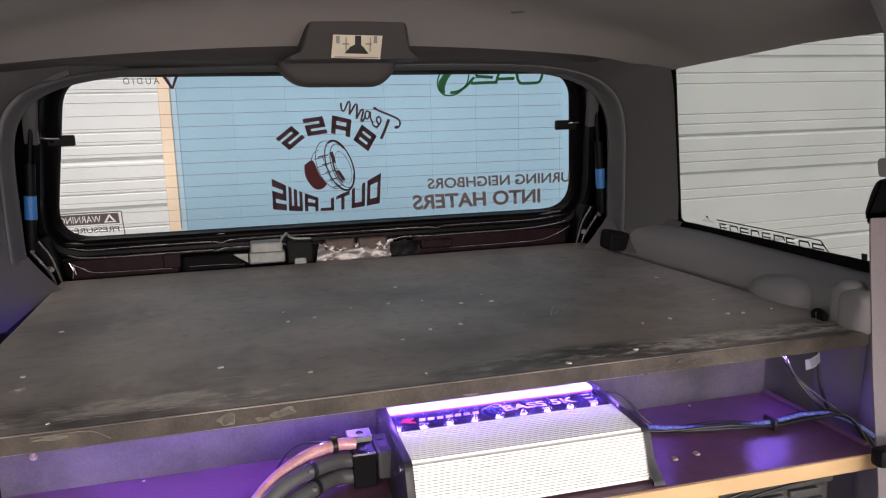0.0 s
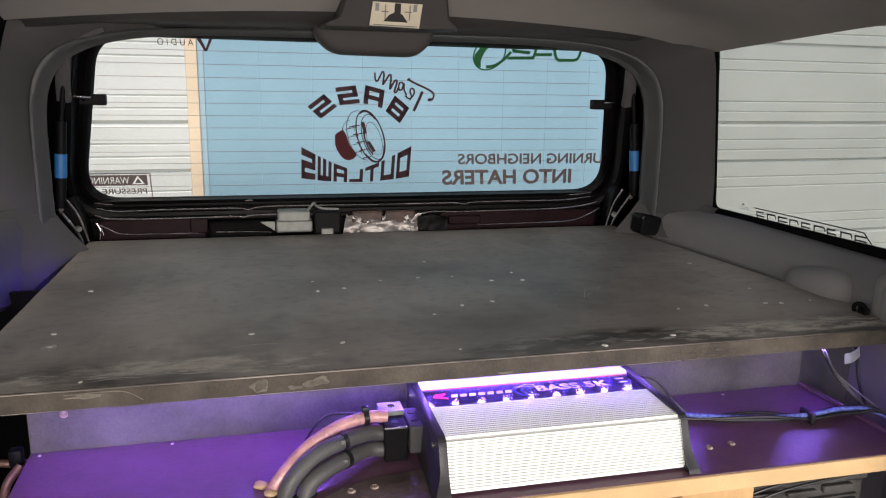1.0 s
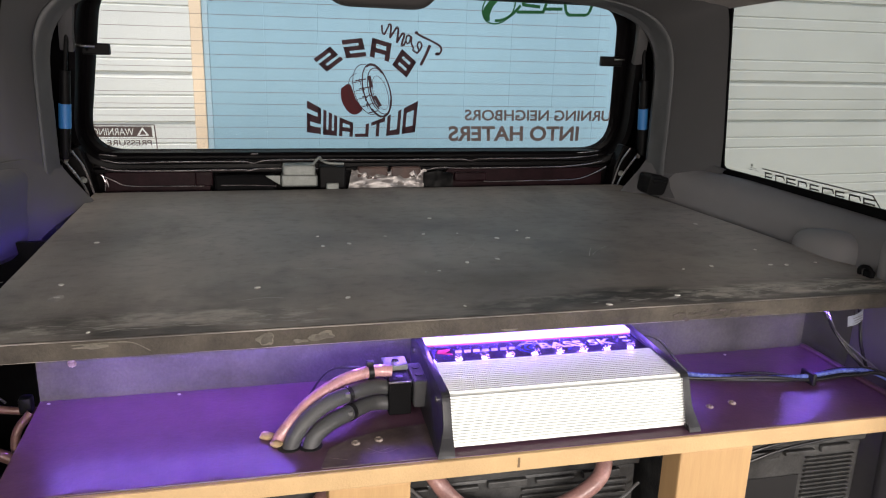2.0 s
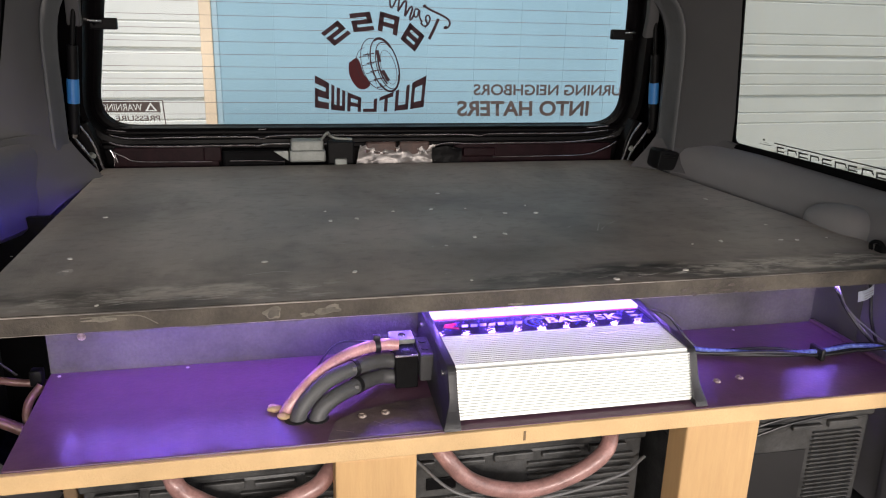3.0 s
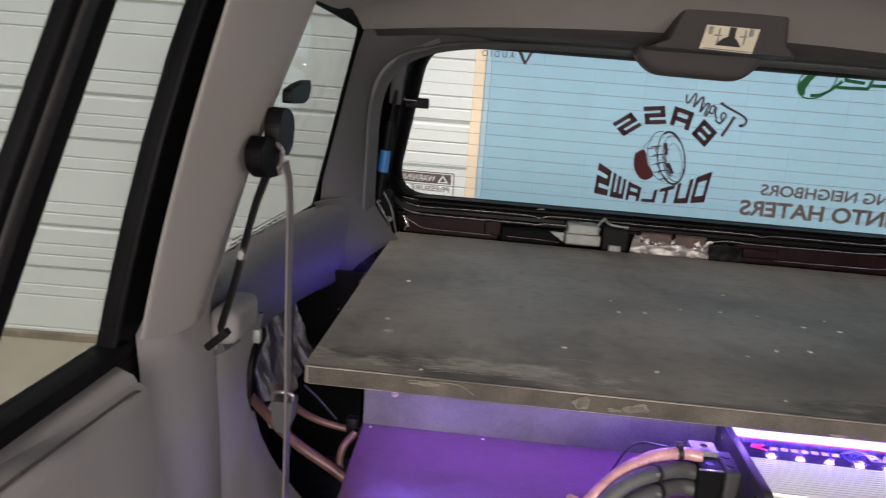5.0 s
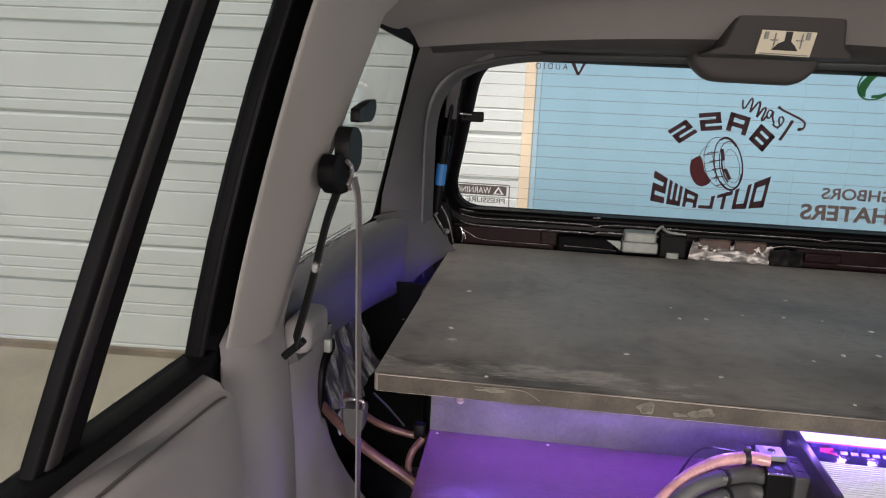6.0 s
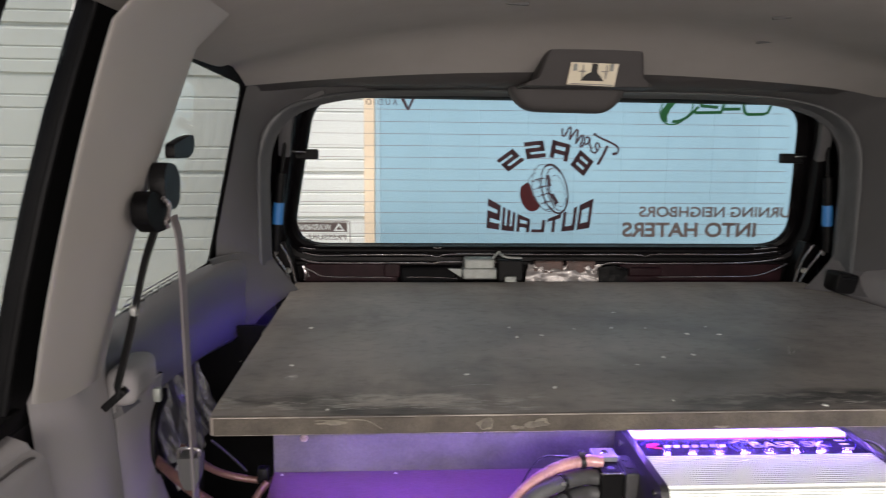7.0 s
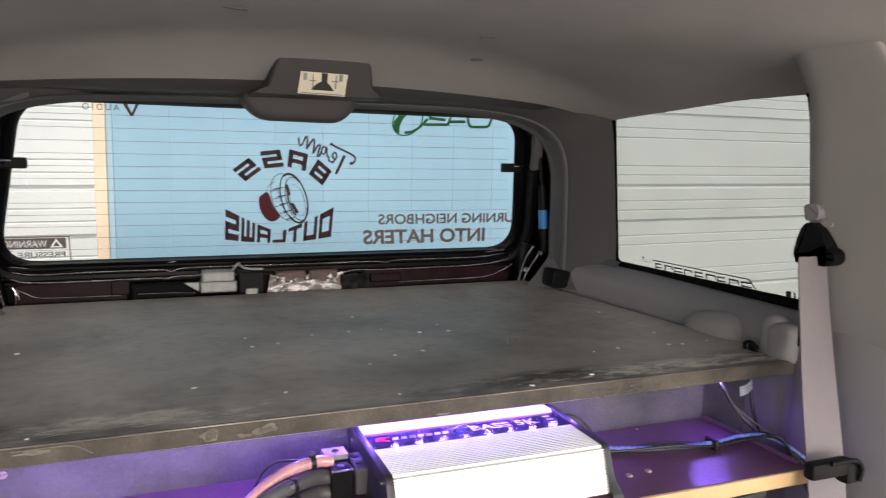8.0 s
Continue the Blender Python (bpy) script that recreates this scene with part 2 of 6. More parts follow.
M = {
    "headliner": mat("headliner_cloth", (0.275, 0.259, 0.252), 0.95, var=0.10, scale=3.5, fine=700, bump=0.35, spec=0.2),
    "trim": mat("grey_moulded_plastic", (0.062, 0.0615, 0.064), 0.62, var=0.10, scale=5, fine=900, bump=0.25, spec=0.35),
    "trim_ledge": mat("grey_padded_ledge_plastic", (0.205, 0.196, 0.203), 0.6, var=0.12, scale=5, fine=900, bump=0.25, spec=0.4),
    # darker copy of the ledge plastic, with the left side's shade in its colour
    "trim_ledge_shade": mat("shaded_grey_ledge_plastic", (0.080, 0.078, 0.083), 0.55, var=0.12, scale=5, fine=900, bump=0.25, spec=0.4),
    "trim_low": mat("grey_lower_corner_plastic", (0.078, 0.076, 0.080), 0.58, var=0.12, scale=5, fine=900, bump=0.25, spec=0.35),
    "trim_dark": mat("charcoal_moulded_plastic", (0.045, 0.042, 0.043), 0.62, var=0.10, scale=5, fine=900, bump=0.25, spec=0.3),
    "trim_light": mat("pale_grey_moulded_plastic", (0.257, 0.246, 0.237), 0.66, var=0.08, scale=4, fine=900, bump=0.25, spec=0.35),
    "trim_mid": mat("mid_grey_moulded_plastic", (0.185, 0.178, 0.185), 0.6, var=0.08, scale=4, fine=900, bump=0.25, spec=0.35),
    "black": mat("black_plastic", (0.0050, 0.0050, 0.0055), 0.5, var=0.3, scale=9, fine=400, bump=0.12, spec=0.11),
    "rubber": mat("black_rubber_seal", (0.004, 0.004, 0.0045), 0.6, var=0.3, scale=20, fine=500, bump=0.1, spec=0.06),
    "seal_grey": mat("grey_weatherstrip", (0.052, 0.055, 0.059), 0.5, var=0.15, scale=20, fine=500, bump=0.1),
    "maroon": mat("dark_maroon_car_paint", (0.016, 0.0055, 0.0075), 0.45, var=0.4, scale=22, fine=200, bump=0.2, spec=0.10),
    "black_paint": mat("dusty_black_paint", (0.0035, 0.003, 0.0035), 0.42, var=0.4, scale=12, fine=250, bump=0.05, spec=0.08),
    "board": painted_board(),
    "board_edge": mat("worn_board_edge", (0.062, 0.052, 0.042), 0.75, var=0.35, scale=22, fine=300, bump=0.5, tint=(0.11, 0.095, 0.075)),
    "grey_wire": mat("grey_wire_jacket", (0.13, 0.13, 0.13), 0.5, var=0.2, scale=20, fine=400, bump=0.05),
    "rust": mat("brown_primer", (0.075, 0.038, 0.030), 0.5, var=0.4, scale=30, fine=200, bump=0.2),
    "footing": mat("dirty_brown_concrete_footing", (0.27, 0.215, 0.16), 0.9, var=0.35, scale=6, fine=90, bump=0.5),
    "plate": mat("dark_brown_patch", (0.112, 0.080, 0.078), 0.38, var=0.5, scale=14, fine=120, bump=0.3, spec=0.4, tint=(0.20, 0.148, 0.142)),
    "jamb_blue": mat("faded_blue_painted_jamb", (0.40, 0.555, 0.635), 0.55, var=0.07, scale=4, fine=90, bump=0.05),
    "pine_dark": mat("stained_pine", (0.20, 0.13, 0.07), 0.7, var=0.2, bump=0),
    "cover": mat("light_grey_moulded_cover", (0.245, 0.235, 0.240), 0.6, var=0.08, scale=8, fine=900, bump=0.25, spec=0.35),
    # left belt's webbing, a darker grey than the right belt's
    "belt_mid": mat("darker_grey_webbing", (0.135, 0.122, 0.127), 0.8, var=0.2, scale=6, fine=500, bump=0.5, stretch=(1, 1, 0.2)),
    "chip": mat("chipped_board_edge", (0.165, 0.150, 0.122), 0.8, var=0.4, scale=40, fine=300, bump=0.5),
    "bead": mat("bright_metal_bead", (0.42, 0.39, 0.40), 0.22, metal=0.8, var=0.5, scale=30, fine=200, bump=0.1),
    "scuff": mat("pale_scuffed_board", (0.50, 0.47, 0.43), 0.8, var=0.35, scale=30, fine=300, bump=0.4),
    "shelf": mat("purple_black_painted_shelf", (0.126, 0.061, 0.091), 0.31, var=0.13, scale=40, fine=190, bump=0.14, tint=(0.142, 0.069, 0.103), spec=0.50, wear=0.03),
    "panel": mat("grey_painted_panel", (0.085, 0.082, 0.078), 0.6, var=0.35, scale=14, fine=260, bump=0.3),
    "pine": mat("pale_raw_pine", (0.62, 0.385, 0.175), 0.65, var=0.16, scale=6, fine=160, bump=0.25, stretch=(1, 1, 0.12)),
    "pine_edge": mat("pale_fibreboard_edge", (0.66, 0.445, 0.225), 0.75, var=0.10, scale=14, fine=420, bump=0.3),
    "alu": mat("brushed_silver_aluminium", (0.84, 0.86, 0.83), 0.40, metal=0.3, var=0.05, scale=4, fine=600, bump=0.06, stretch=(0.05, 1, 1)),
    "amp_black": mat("black_coated_metal", (0.026, 0.026, 0.029), 0.42, var=0.2, scale=12, fine=500, bump=0.1),
    # dark badge whose base colour carries the violet reflection of the tape
    "badge": mat("glossy_violet_lit_badge", (0.040, 0.028, 0.135), 0.20, var=0.3, scale=12, fine=300, bump=0.03, coat=0.6),
    "badge_blue": mat("blue_print", (0.060, 0.085, 0.30), 0.25, var=0.3, scale=40, bump=0, coat=0.4),
    "badge_grey": mat("silver_print", (0.46, 0.43, 0.58), 0.4, var=0.05, bump=0),
    "badge_red": mat("red_print", (0.60, 0.02, 0.05), 0.4, var=0.05, bump=0),
    # copper darkened in colour for the shade inside the left hollow
    "copper_deep_shade": mat("deep_shade_copper_strand", (0.135, 0.068, 0.060), 0.42, metal=0.2, var=0.4, scale=30, fine=300, bump=0.3, coat=0.15),
    # the jacketed copper again, its colour lowered for the shade below the shelf
    "copper_shaded": mat("shaded_copper_strand_clear_jacket", (0.34, 0.185, 0.165), 0.35, metal=0.05, var=0.4, scale=30, fine=300, bump=0.3, coat=0.3),
    "copper": mat("copper_strand_clear_jacket", (0.62, 0.325, 0.335), 0.28, metal=0.05, var=0.35, scale=30, fine=300, bump=0.3, coat=0.6),
    "cable": mat("matt_black_cable_sheath", (0.080, 0.081, 0.083), 0.5, var=0.2, scale=20, fine=500, bump=0.1),
    "wire": mat("thin_black_wire", (0.010, 0.010, 0.011), 0.4, var=0.2, scale=20, fine=400, bump=0.05),
    "braid": mat("blue_braided_sleeve", (0.03, 0.06, 0.36), 0.5, var=0.5, scale=180, fine=500, bump=0.4, tint=(0.20, 0.28, 0.72)),
    "chrome": mat("worn_chrome", (0.75, 0.75, 0.76), 0.16, metal=1.0, var=0.08, scale=30, fine=300, bump=0.05),
    "rusty": mat("rusty_screw_head", (0.30, 0.20, 0.15), 0.6, metal=0.3, var=0.5, scale=160, fine=400, bump=0.4, tint=(0.55, 0.47, 0.42)),
    "screw": mat("zinc_screw_head", (0.78, 0.75, 0.70), 0.45, metal=0.4, var=0.2, scale=60, fine=300, bump=0.2),
    "foam": mat("yellow_foam_collar", (0.56, 0.40, 0.22), 0.85, var=0.2, scale=60, fine=500, bump=0.5),
    "battery": mat("dusty_black_battery_case", (0.032, 0.0325, 0.033), 0.45, var=0.5, scale=16, fine=240, bump=0.25, tint=(0.095, 0.095, 0.092)),
    "cream": mat("cream_lamp_reflector", (0.62, 0.57, 0.45), 0.5, var=0.08, scale=20, fine=300, bump=0.05),
    "belt": mat("grey_webbing", (0.165, 0.148, 0.153), 0.8, var=0.15, scale=6, fine=500, bump=0.5, stretch=(1, 1, 0.2)),
    "belt_dark": mat("dark_webbing", (0.014, 0.014, 0.015), 0.95, var=0.15, scale=6, fine=500, bump=0.5, spec=0.1),
    "blue_band": mat("blue_strut_label", (0.02, 0.16, 0.42), 0.45, var=0.1, scale=30, fine=300, bump=0.05),
    "grey_box": mat("grey_cast_motor_case", (0.25, 0.265, 0.25), 0.5, metal=0.3, var=0.2, scale=25, fine=300, bump=0.2),
    "foil": mat("crumpled_foil", (0.37, 0.345, 0.335), 0.48, metal=0.7, var=0.25, scale=30, fine=140, bump=0.12),
    "seal_dark": mat("dull_dark_grey_channel", (0.013, 0.0125, 0.0135), 0.5, var=0.3, scale=20, fine=400, bump=0.1, spec=0.2),
    "torn": mat("torn_reddish_wood_fibre", (0.088, 0.072, 0.064), 0.85, var=0.4, scale=120, fine=500, bump=0.6),
    "chip_core": mat("grey_brown_chipped_core", (0.105, 0.096, 0.080), 0.85, var=0.3, scale=60, fine=300, bump=0.5),
    "film": clear_film("clear_dusty_plastic_film", (0.52, 0.53, 0.52)),
    "carpet": mat("dark_grey_carpet", (0.05, 0.05, 0.055), 0.95, var=0.3, scale=30, fine=500, bump=0.6, spec=0.1),
    "hollow": mat("dark_steel_body", (0.018, 0.018, 0.022), 0.6, var=0.3, scale=10, fine=200, bump=0.1),
    "siding": mat("white_painted_steel_siding", (0.72, 0.72, 0.68), 0.5, var=0.05, scale=2.5, fine=90, bump=0.04, island=0.02),
    "tan_trim": mat("tan_painted_corner_trim", (0.86, 0.67, 0.48), 0.6, var=0.08, scale=5, fine=150, bump=0.1),
    "jamb": mat("white_painted_jamb", (0.72, 0.68, 0.66), 0.6, var=0.06, scale=5, fine=150, bump=0.1),
    "blue_door": mat("pale_blue_painted_door", (0.292, 0.472, 0.568), 0.55, var=0.07, scale=2.0, fine=90, bump=0.05, island=0.03),
    "ground": mat("sandy_concrete_apron", (0.42, 0.36, 0.28), 0.9, var=0.2, scale=1.5, fine=60, bump=0.4, spec=0.2),
    "ink": mat("dark_maroon_vinyl", (0.055, 0.022, 0.030), 0.6, var=0.1, bump=0),
    "ink_red": mat("wine_red_vinyl", (0.085, 0.011, 0.016), 0.6, var=0.1, bump=0),
    "ink_grey": mat("grey_brown_vinyl", (0.17, 0.135, 0.13), 0.6, var=0.1, bump=0),
    "ink_green": mat("dark_green_vinyl", (0.004, 0.12, 0.035), 0.6, var=0.1, bump=0),
    "tag": mat("thin_bluish_plastic_tag", (0.40, 0.44, 0.50), 0.4, var=0.15, scale=60, fine=300, bump=0.1),
    "ink_black": mat("black_ceramic_print", (0.012, 0.012, 0.013), 0.5, var=0.1, bump=0),
    "heater": mat("defroster_line", (0.22, 0.17, 0.15), 0.6, var=0.1, bump=0),
    "glass": glass("clear_window_glass", (0.93, 0.96, 0.955)),
    "glass_tint": glass("lightly_tinted_window_glass", (0.690, 0.725, 0.712)),
    "led": glow("violet_led", (0.26, 0.145, 1.0), 316.0),
    "led_dim": glow("dim_violet_led", (0.14, 0.08, 1.0), 80.0),
    "led_base": mat("grey_led_tape", (0.10, 0.10, 0.10), 0.5, var=0.1, bump=0),
}


# ---- mesh helpers ----
def mesh_of(name, bm, material, smooth=False):
    me = bpy.data.meshes.new(name)
    bmesh.ops.recalc_face_normals(bm, faces=bm.faces)
    bm.to_mesh(me)
    bm.free()
    me.materials.append(material)
    if smooth:
        me.set_sharp_from_angle(angle=radians(38))
        middle = sorted(p.area for p in me.polygons)[len(me.polygons) // 2]
        for p in me.polygons:                        # broad flat faces between rounded edges stay flat
            p.use_smooth = not (len(p.vertices) > 4 or (len(me.polygons) < 200 and p.area > 12 * middle))
    return me


def part(name, bm, material, parent=None, label="", smooth=True):
    """One mesh object, under a thing, under a part or at top level."""
    ob = new(name, mesh_of(name, bm, material, smooth))
    if parent is not None:
        ob.parent = parent
    if label:
        ob["label"] = label
    return ob


def thing(name, label, category, at=(0, 0, 0), group="", kind=""):
    ob = new(name)
    ob.empty_display_size = 0.02
    ob.location = at
    return tagged(ob, label, category, group, kind)


def box(lo, hi, bev=0.0, bm=None, seg=2):
    """A block between two corners, its edges rounded by bev."""
    own = bmesh.new()
    bmesh.ops.create_cube(own, size=1)
    lo, hi = Vector(lo), Vector(hi)
    for v in own.verts:
        v.co = Vector([(lo[i] + hi[i]) / 2 + v.co[i] * (hi[i] - lo[i]) for i in range(3)])
    if bev:
        bmesh.ops.bevel(own, geom=own.edges[:], offset=bev, segments=seg, affect="EDGES", profile=0.5, clamp_overlap=True)
    return own if bm is None else join(bm, own)


def join(bm, other):
    me = bpy.data.meshes.new("piece")
    other.to_mesh(me)
    other.free()
    bm.from_mesh(me)
    bpy.data.meshes.remove(me)
    return bm


def moved(bm, m):
    bmesh.ops.transform(bm, matrix=m, verts=bm.verts)
    return bm


def rod(a, b, r, r2=None, n=16, bm=None):
    """A round bar from a to b."""
    a, b = Vector(a), Vector(b)
    own = bmesh.new()
    bmesh.ops.create_cone(own, cap_ends=True, segments=n, radius1=r, radius2=r if r2 is None else r2, depth=(b - a).length)
    moved(own, Matrix.Translation((a + b) / 2) @ (b - a).to_track_quat("Z", "Y").to_matrix().to_4x4())
    return own if bm is None else join(bm, own)


def smooth_path(points, steps=8):
    p = [Vector(v) for v in points]
    p = [2 * p[0] - p[1]] + p + [2 * p[-1] - p[-2]]
    out = []
    for i in range(1, len(p) - 2):
        for k in range(steps):
            s = k / steps
            out.append(0.5 * (2 * p[i] + (p[i + 1] - p[i - 1]) * s + (2 * p[i - 1] - 5 * p[i] + 4 * p[i + 1] - p[i + 2]) * s * s
                              + (3 * p[i] - p[i - 1] - 3 * p[i + 1] + p[i + 2]) * s ** 3))
    return out + [p[-2]]


def sweep(points, section, up=(0, 0, 1), closed=True, steps=8, bm=None):
    """A section (list of side, up offsets) drawn along a smooth path, with capped ends."""
    path = smooth_path(points, steps) if steps else [Vector(v) for v in points]
    own = bmesh.new()
    rings = []
    for i, c in enumerate(path):
        d = (path[min(i + 1, len(path) - 1)] - path[max(i - 1, 0)]).normalized()
        side = d.cross(Vector(up))
        side = side.normalized() if side.length > 1e-4 else Vector((1, 0, 0))
        top = side.cross(d).normalized()
        rings.append([own.verts.new(c + side * u + top * w) for u, w in section])
    n = len(section)
    for a, b in zip(rings, rings[1:]):
        for k in range(n if closed else n - 1):
            own.faces.new((a[k], a[(k + 1) % n], b[(k + 1) % n], b[k]))
    if closed:
        own.faces.new(rings[0][::-1])
        own.faces.new(rings[-1])
    return own if bm is None else join(bm, own)


def circle(r, n=12, squash=1.0):
    return [(r * math.cos(2 * math.pi * k / n), r * squash * math.sin(2 * math.pi * k / n)) for k in range(n)]


def tube(points, r, n=12, steps=8, up=(0, 0, 1), bm=None):
    return sweep(points, circle(r, n), up, True, steps, bm)


def prism(poly, axis, lo, hi, bev=0.0, bm=None):
    """A polygon in the two other axes, drawn out along axis from lo to hi."""
    own = bmesh.new()
    def at(p, h):
        return {"x": (h, p[0], p[1]), "y": (p[0], h, p[1]), "z": (p[0], p[1], h)}[axis]
    a, b = [own.verts.new(at(p, lo)) for p in poly], [own.verts.new(at(p, hi)) for p in poly]
    n = len(poly)
    own.faces.new(a), own.faces.new(b[::-1])
    for k in range(n):
        own.faces.new((a[k], b[k], b[(k + 1) % n], a[(k + 1) % n]))
    bmesh.ops.recalc_face_normals(own, faces=own.faces)
    if bev:
        bmesh.ops.bevel(own, geom=own.edges[:], offset=bev, segments=2, affect="EDGES", profile=0.5, clamp_overlap=True)
    return own if bm is None else join(bm, own)


def loft(rows, closed=False, thick=0.0):
    """A sheet through rows of points; thick gives it a back."""
    bm = bmesh.new()
    v = [[bm.verts.new(p) for p in row] for row in rows]
    n = len(rows[0])
    for a, b in zip(v, v[1:]):
        for k in range(n if closed else n - 1):
            bm.faces.new((a[k], a[(k + 1) % n], b[(k + 1) % n], b[k]))
    if thick:
        bmesh.ops.recalc_face_normals(bm, faces=bm.faces)
        bmesh.ops.solidify(bm, geom=bm.faces[:], thickness=thick)
    return bm


def rounded(pts, r, n=5):
    """A polygon with rounded corners; r one radius or one each."""
    out, m = [], len(pts)
    for i, p in enumerate(pts):
        p, a, b = Vector(p), Vector(pts[i - 1]), Vector(pts[(i + 1) % m])
        q = r[i] if isinstance(r, (list, tuple)) else r
        u, w = (a - p).normalized(), (b - p).normalized()
        for k in range(n + 1):
            s = k / n
            out.append(tuple((1 - s) ** 2 * (p + u * q) + 2 * s * (1 - s) * p + s * s * (p + w * q)))
    return out


def hang(ob, parent):
    """Makes ob, whose mesh is in world metres, a child of a thing."""
    ob.parent = parent
    if parent.type == "EMPTY":
        ob.matrix_parent_inverse = Matrix.Translation(-parent.location)
    return ob


def add(name, bm, material, parent, label="", smooth=True):
    return hang(part(name, bm, M[material], None, label, smooth), parent)


def solo(name, bm, material, label, category, group="", kind="", smooth=True):
    return tagged(part(name, bm, M[material], None, "", smooth), label, category, group, kind)


def piece(name, me, m, parent):
    """One of many alike pieces on shared mesh data."""
    ob = new(name, me)
    ob.matrix_basis = m
    return hang(ob, parent)


# ---- outside: ground and the building behind the car ----
GROUND = 0.23
bm = bmesh.new()
bmesh.ops.create_grid(bm, x_segments=24, y_segments=24, size=400)
moved(bm, pose(0, 0, GROUND))
solo("ground", bm, "ground", "sandy pale concrete apron beside the building", "ground", kind="structure", smooth=False)

FACE = pose(-0.47, 3.15, 0, 0, 0, 3.6)           # the building's face: x along it, y into it
wall = thing("wall_rear", "white ribbed steel building wall with a pale blue door", "wall", kind="structure")


def siding_course(length, h=0.54):
    """One course of ribbed steel: two deep laps and six shallow grooves."""
    lines = [(0.0, 0.0)]
    def groove(z, d, w):
        lines.extend([(z - w, 0.0), (z - w * 0.2, d), (z + w * 0.2, d), (z + w, 0.0)])
    for z in (0.070, 0.118, 0.258, 0.304):
        groove(z, 0.005, 0.005)
    lines.extend([(0.346, 0.0), (0.352, 0.014), (0.359, 0.015), (0.372, 0.0)])
    for z in (0.434, 0.481):
        groove(z, 0.005, 0.005)
    lines.extend([(h - 0.014, 0.0), (h - 0.008, 0.014), (h, 0.015)])
    bm = bmesh.new()
    rows = [[bm.verts.new((x, y, -z)) for z, y in lines] for x in (0, length)]
    for k in range(len(lines) - 1):
        bm.faces.new((rows[0][k], rows[1][k], rows[1][k + 1], rows[0][k + 1]))
    back = [bm.verts.new((x, 0.03, z)) for x, z in ((0, 0), (length, 0), (length, -h), (0, -h))]
    bm.faces.new(back)
    bm.faces.new((rows[0][0], rows[1][0], back[1], back[0]))
    bm.faces.new((rows[0][-1], rows[1][-1], back[2], back[3]))
    return mesh_of("siding_panel", bm, M["siding"])


for n, (x0, length, top) in enumerate(((-6.0, 6.0, None), (2.15, 6.0, None), (0.0, 2.15, 3.0))):
    me = siding_course(length)
    z = 1.614 + 0.54 * 6
    while z > 0.45:
        if top is None or z > top:
            piece("siding_panel", me, FACE @ pose(x0, 0, z), wall)
        z -= 0.54
add("wall_core", moved(box((-6, 0.035, GROUND - 0.1), (0.0, 0.2, 5.0)), FACE), "jamb", wall)
add("wall_core", moved(box((2.15, 0.035, GROUND - 0.1), (8.15, 0.2, 5.0)), FACE), "jamb", wall)
add("wall_core", moved(box((0, 0.035, 2.7), (2.15, 0.2, 5.0)), FACE), "jamb", wall)
add("wall_footing", moved(box((-6, -0.02, GROUND - 0.1), (-0.002, 0.03, 0.262), 0.006), FACE), "footing", wall, "dirty brown concrete footing")
for x in (-0.002, 2.108):
    add("corner_trim", moved(box((x, 0.000, GROUND), (x + 0.044, 0.03, 2.7), 0.004), FACE), "tan_trim", wall, "tan painted corner trim")
    add("door_jamb", moved(box((x + (0.044 if x < 1 else -0.03), 0.009, GROUND), (x + (0.066 if x < 1 else -0.012), 0.05, 2.7), 0.003), FACE), "jamb_blue", wall, "pale blue painted jamb")
door = thing("door_1", "pale blue painted plank door, shut", "door", kind="structure")
plank = mesh_of("door_plank", box((0, 0, 0), (0.19845, 0.03, 2.46), 0.0012), M["blue_door"], True)
for k in range(10):
    piece("door_plank", plank, FACE @ pose(0.0645 + k * 0.1985, 0.012, GROUND + 0.01), door)
piece("door_plank", mesh_of("door_plank", box((0, 0, 0), (0.056, 0.03, 2.46), 0.0012), M["blue_door"], True), FACE @ pose(0.0645 + 10 * 0.1985, 0.012, GROUND + 0.01), door)
add("door_core", moved(box((0.06, 0.055, GROUND), (2.1, 0.075, 2.7)), FACE), "blue_door", door)


# ---- the car body: roof, sides, floor ----
def fall(y):
    """Height of the headliner along its middle."""
    s = min(1.0, max(0.0, (y - 1.36) / 0.24))
    return 1.610 - 0.096 * s * s * (1.35 - 0.35 * s)


def bow(y):
    s = min(1.0, max(0.0, (y - 1.35) / 0.25))
    return 0.232 * (1 - s) + 0.055 * s


rows = []
for j in range(57):
    y = -1.25 + 2.808 * j / 56
    k = min(1.0, max(0.0, (y - 0.93) / 0.06))
    lo, hi = -0.578 - 0.029 * k, 0.67 - 0.018 * k                      # it ends at the side windows
    droop = k * max(0.0, fall(y) - bow(y) * 0.425 - 1.519 + 0.057 * (y - 1.0))   # down to the top of the window on the right
    rows.append([(x, y, fall(y) - bow(y) * x * x - droop * (max(0.0, x - 0.46) / 0.192) ** 2) for x in [lo + (hi - lo) * i / 40 for i in range(41)]])
headliner = solo("ceiling", loft(rows, thick=0.010), "headliner", "grey-brown cloth headliner with small clip slits", "ceiling", kind="structure")
solo("roof_shell", prism([(-0.70, 1.605), (-0.64, 1.64), (-0.3, 1.68), (0.3, 1.68), (0.66, 1.61), (0.72, 1.55), (0.69, 1.55), (0.63, 1.59), (0.3, 1.65), (-0.3, 1.65), (-0.62, 1.615), (-0.67, 1.59)], "y", -1.25, 1.66),
     "maroon", "dark maroon painted steel car roof", "roof", kind="structure", smooth=False)
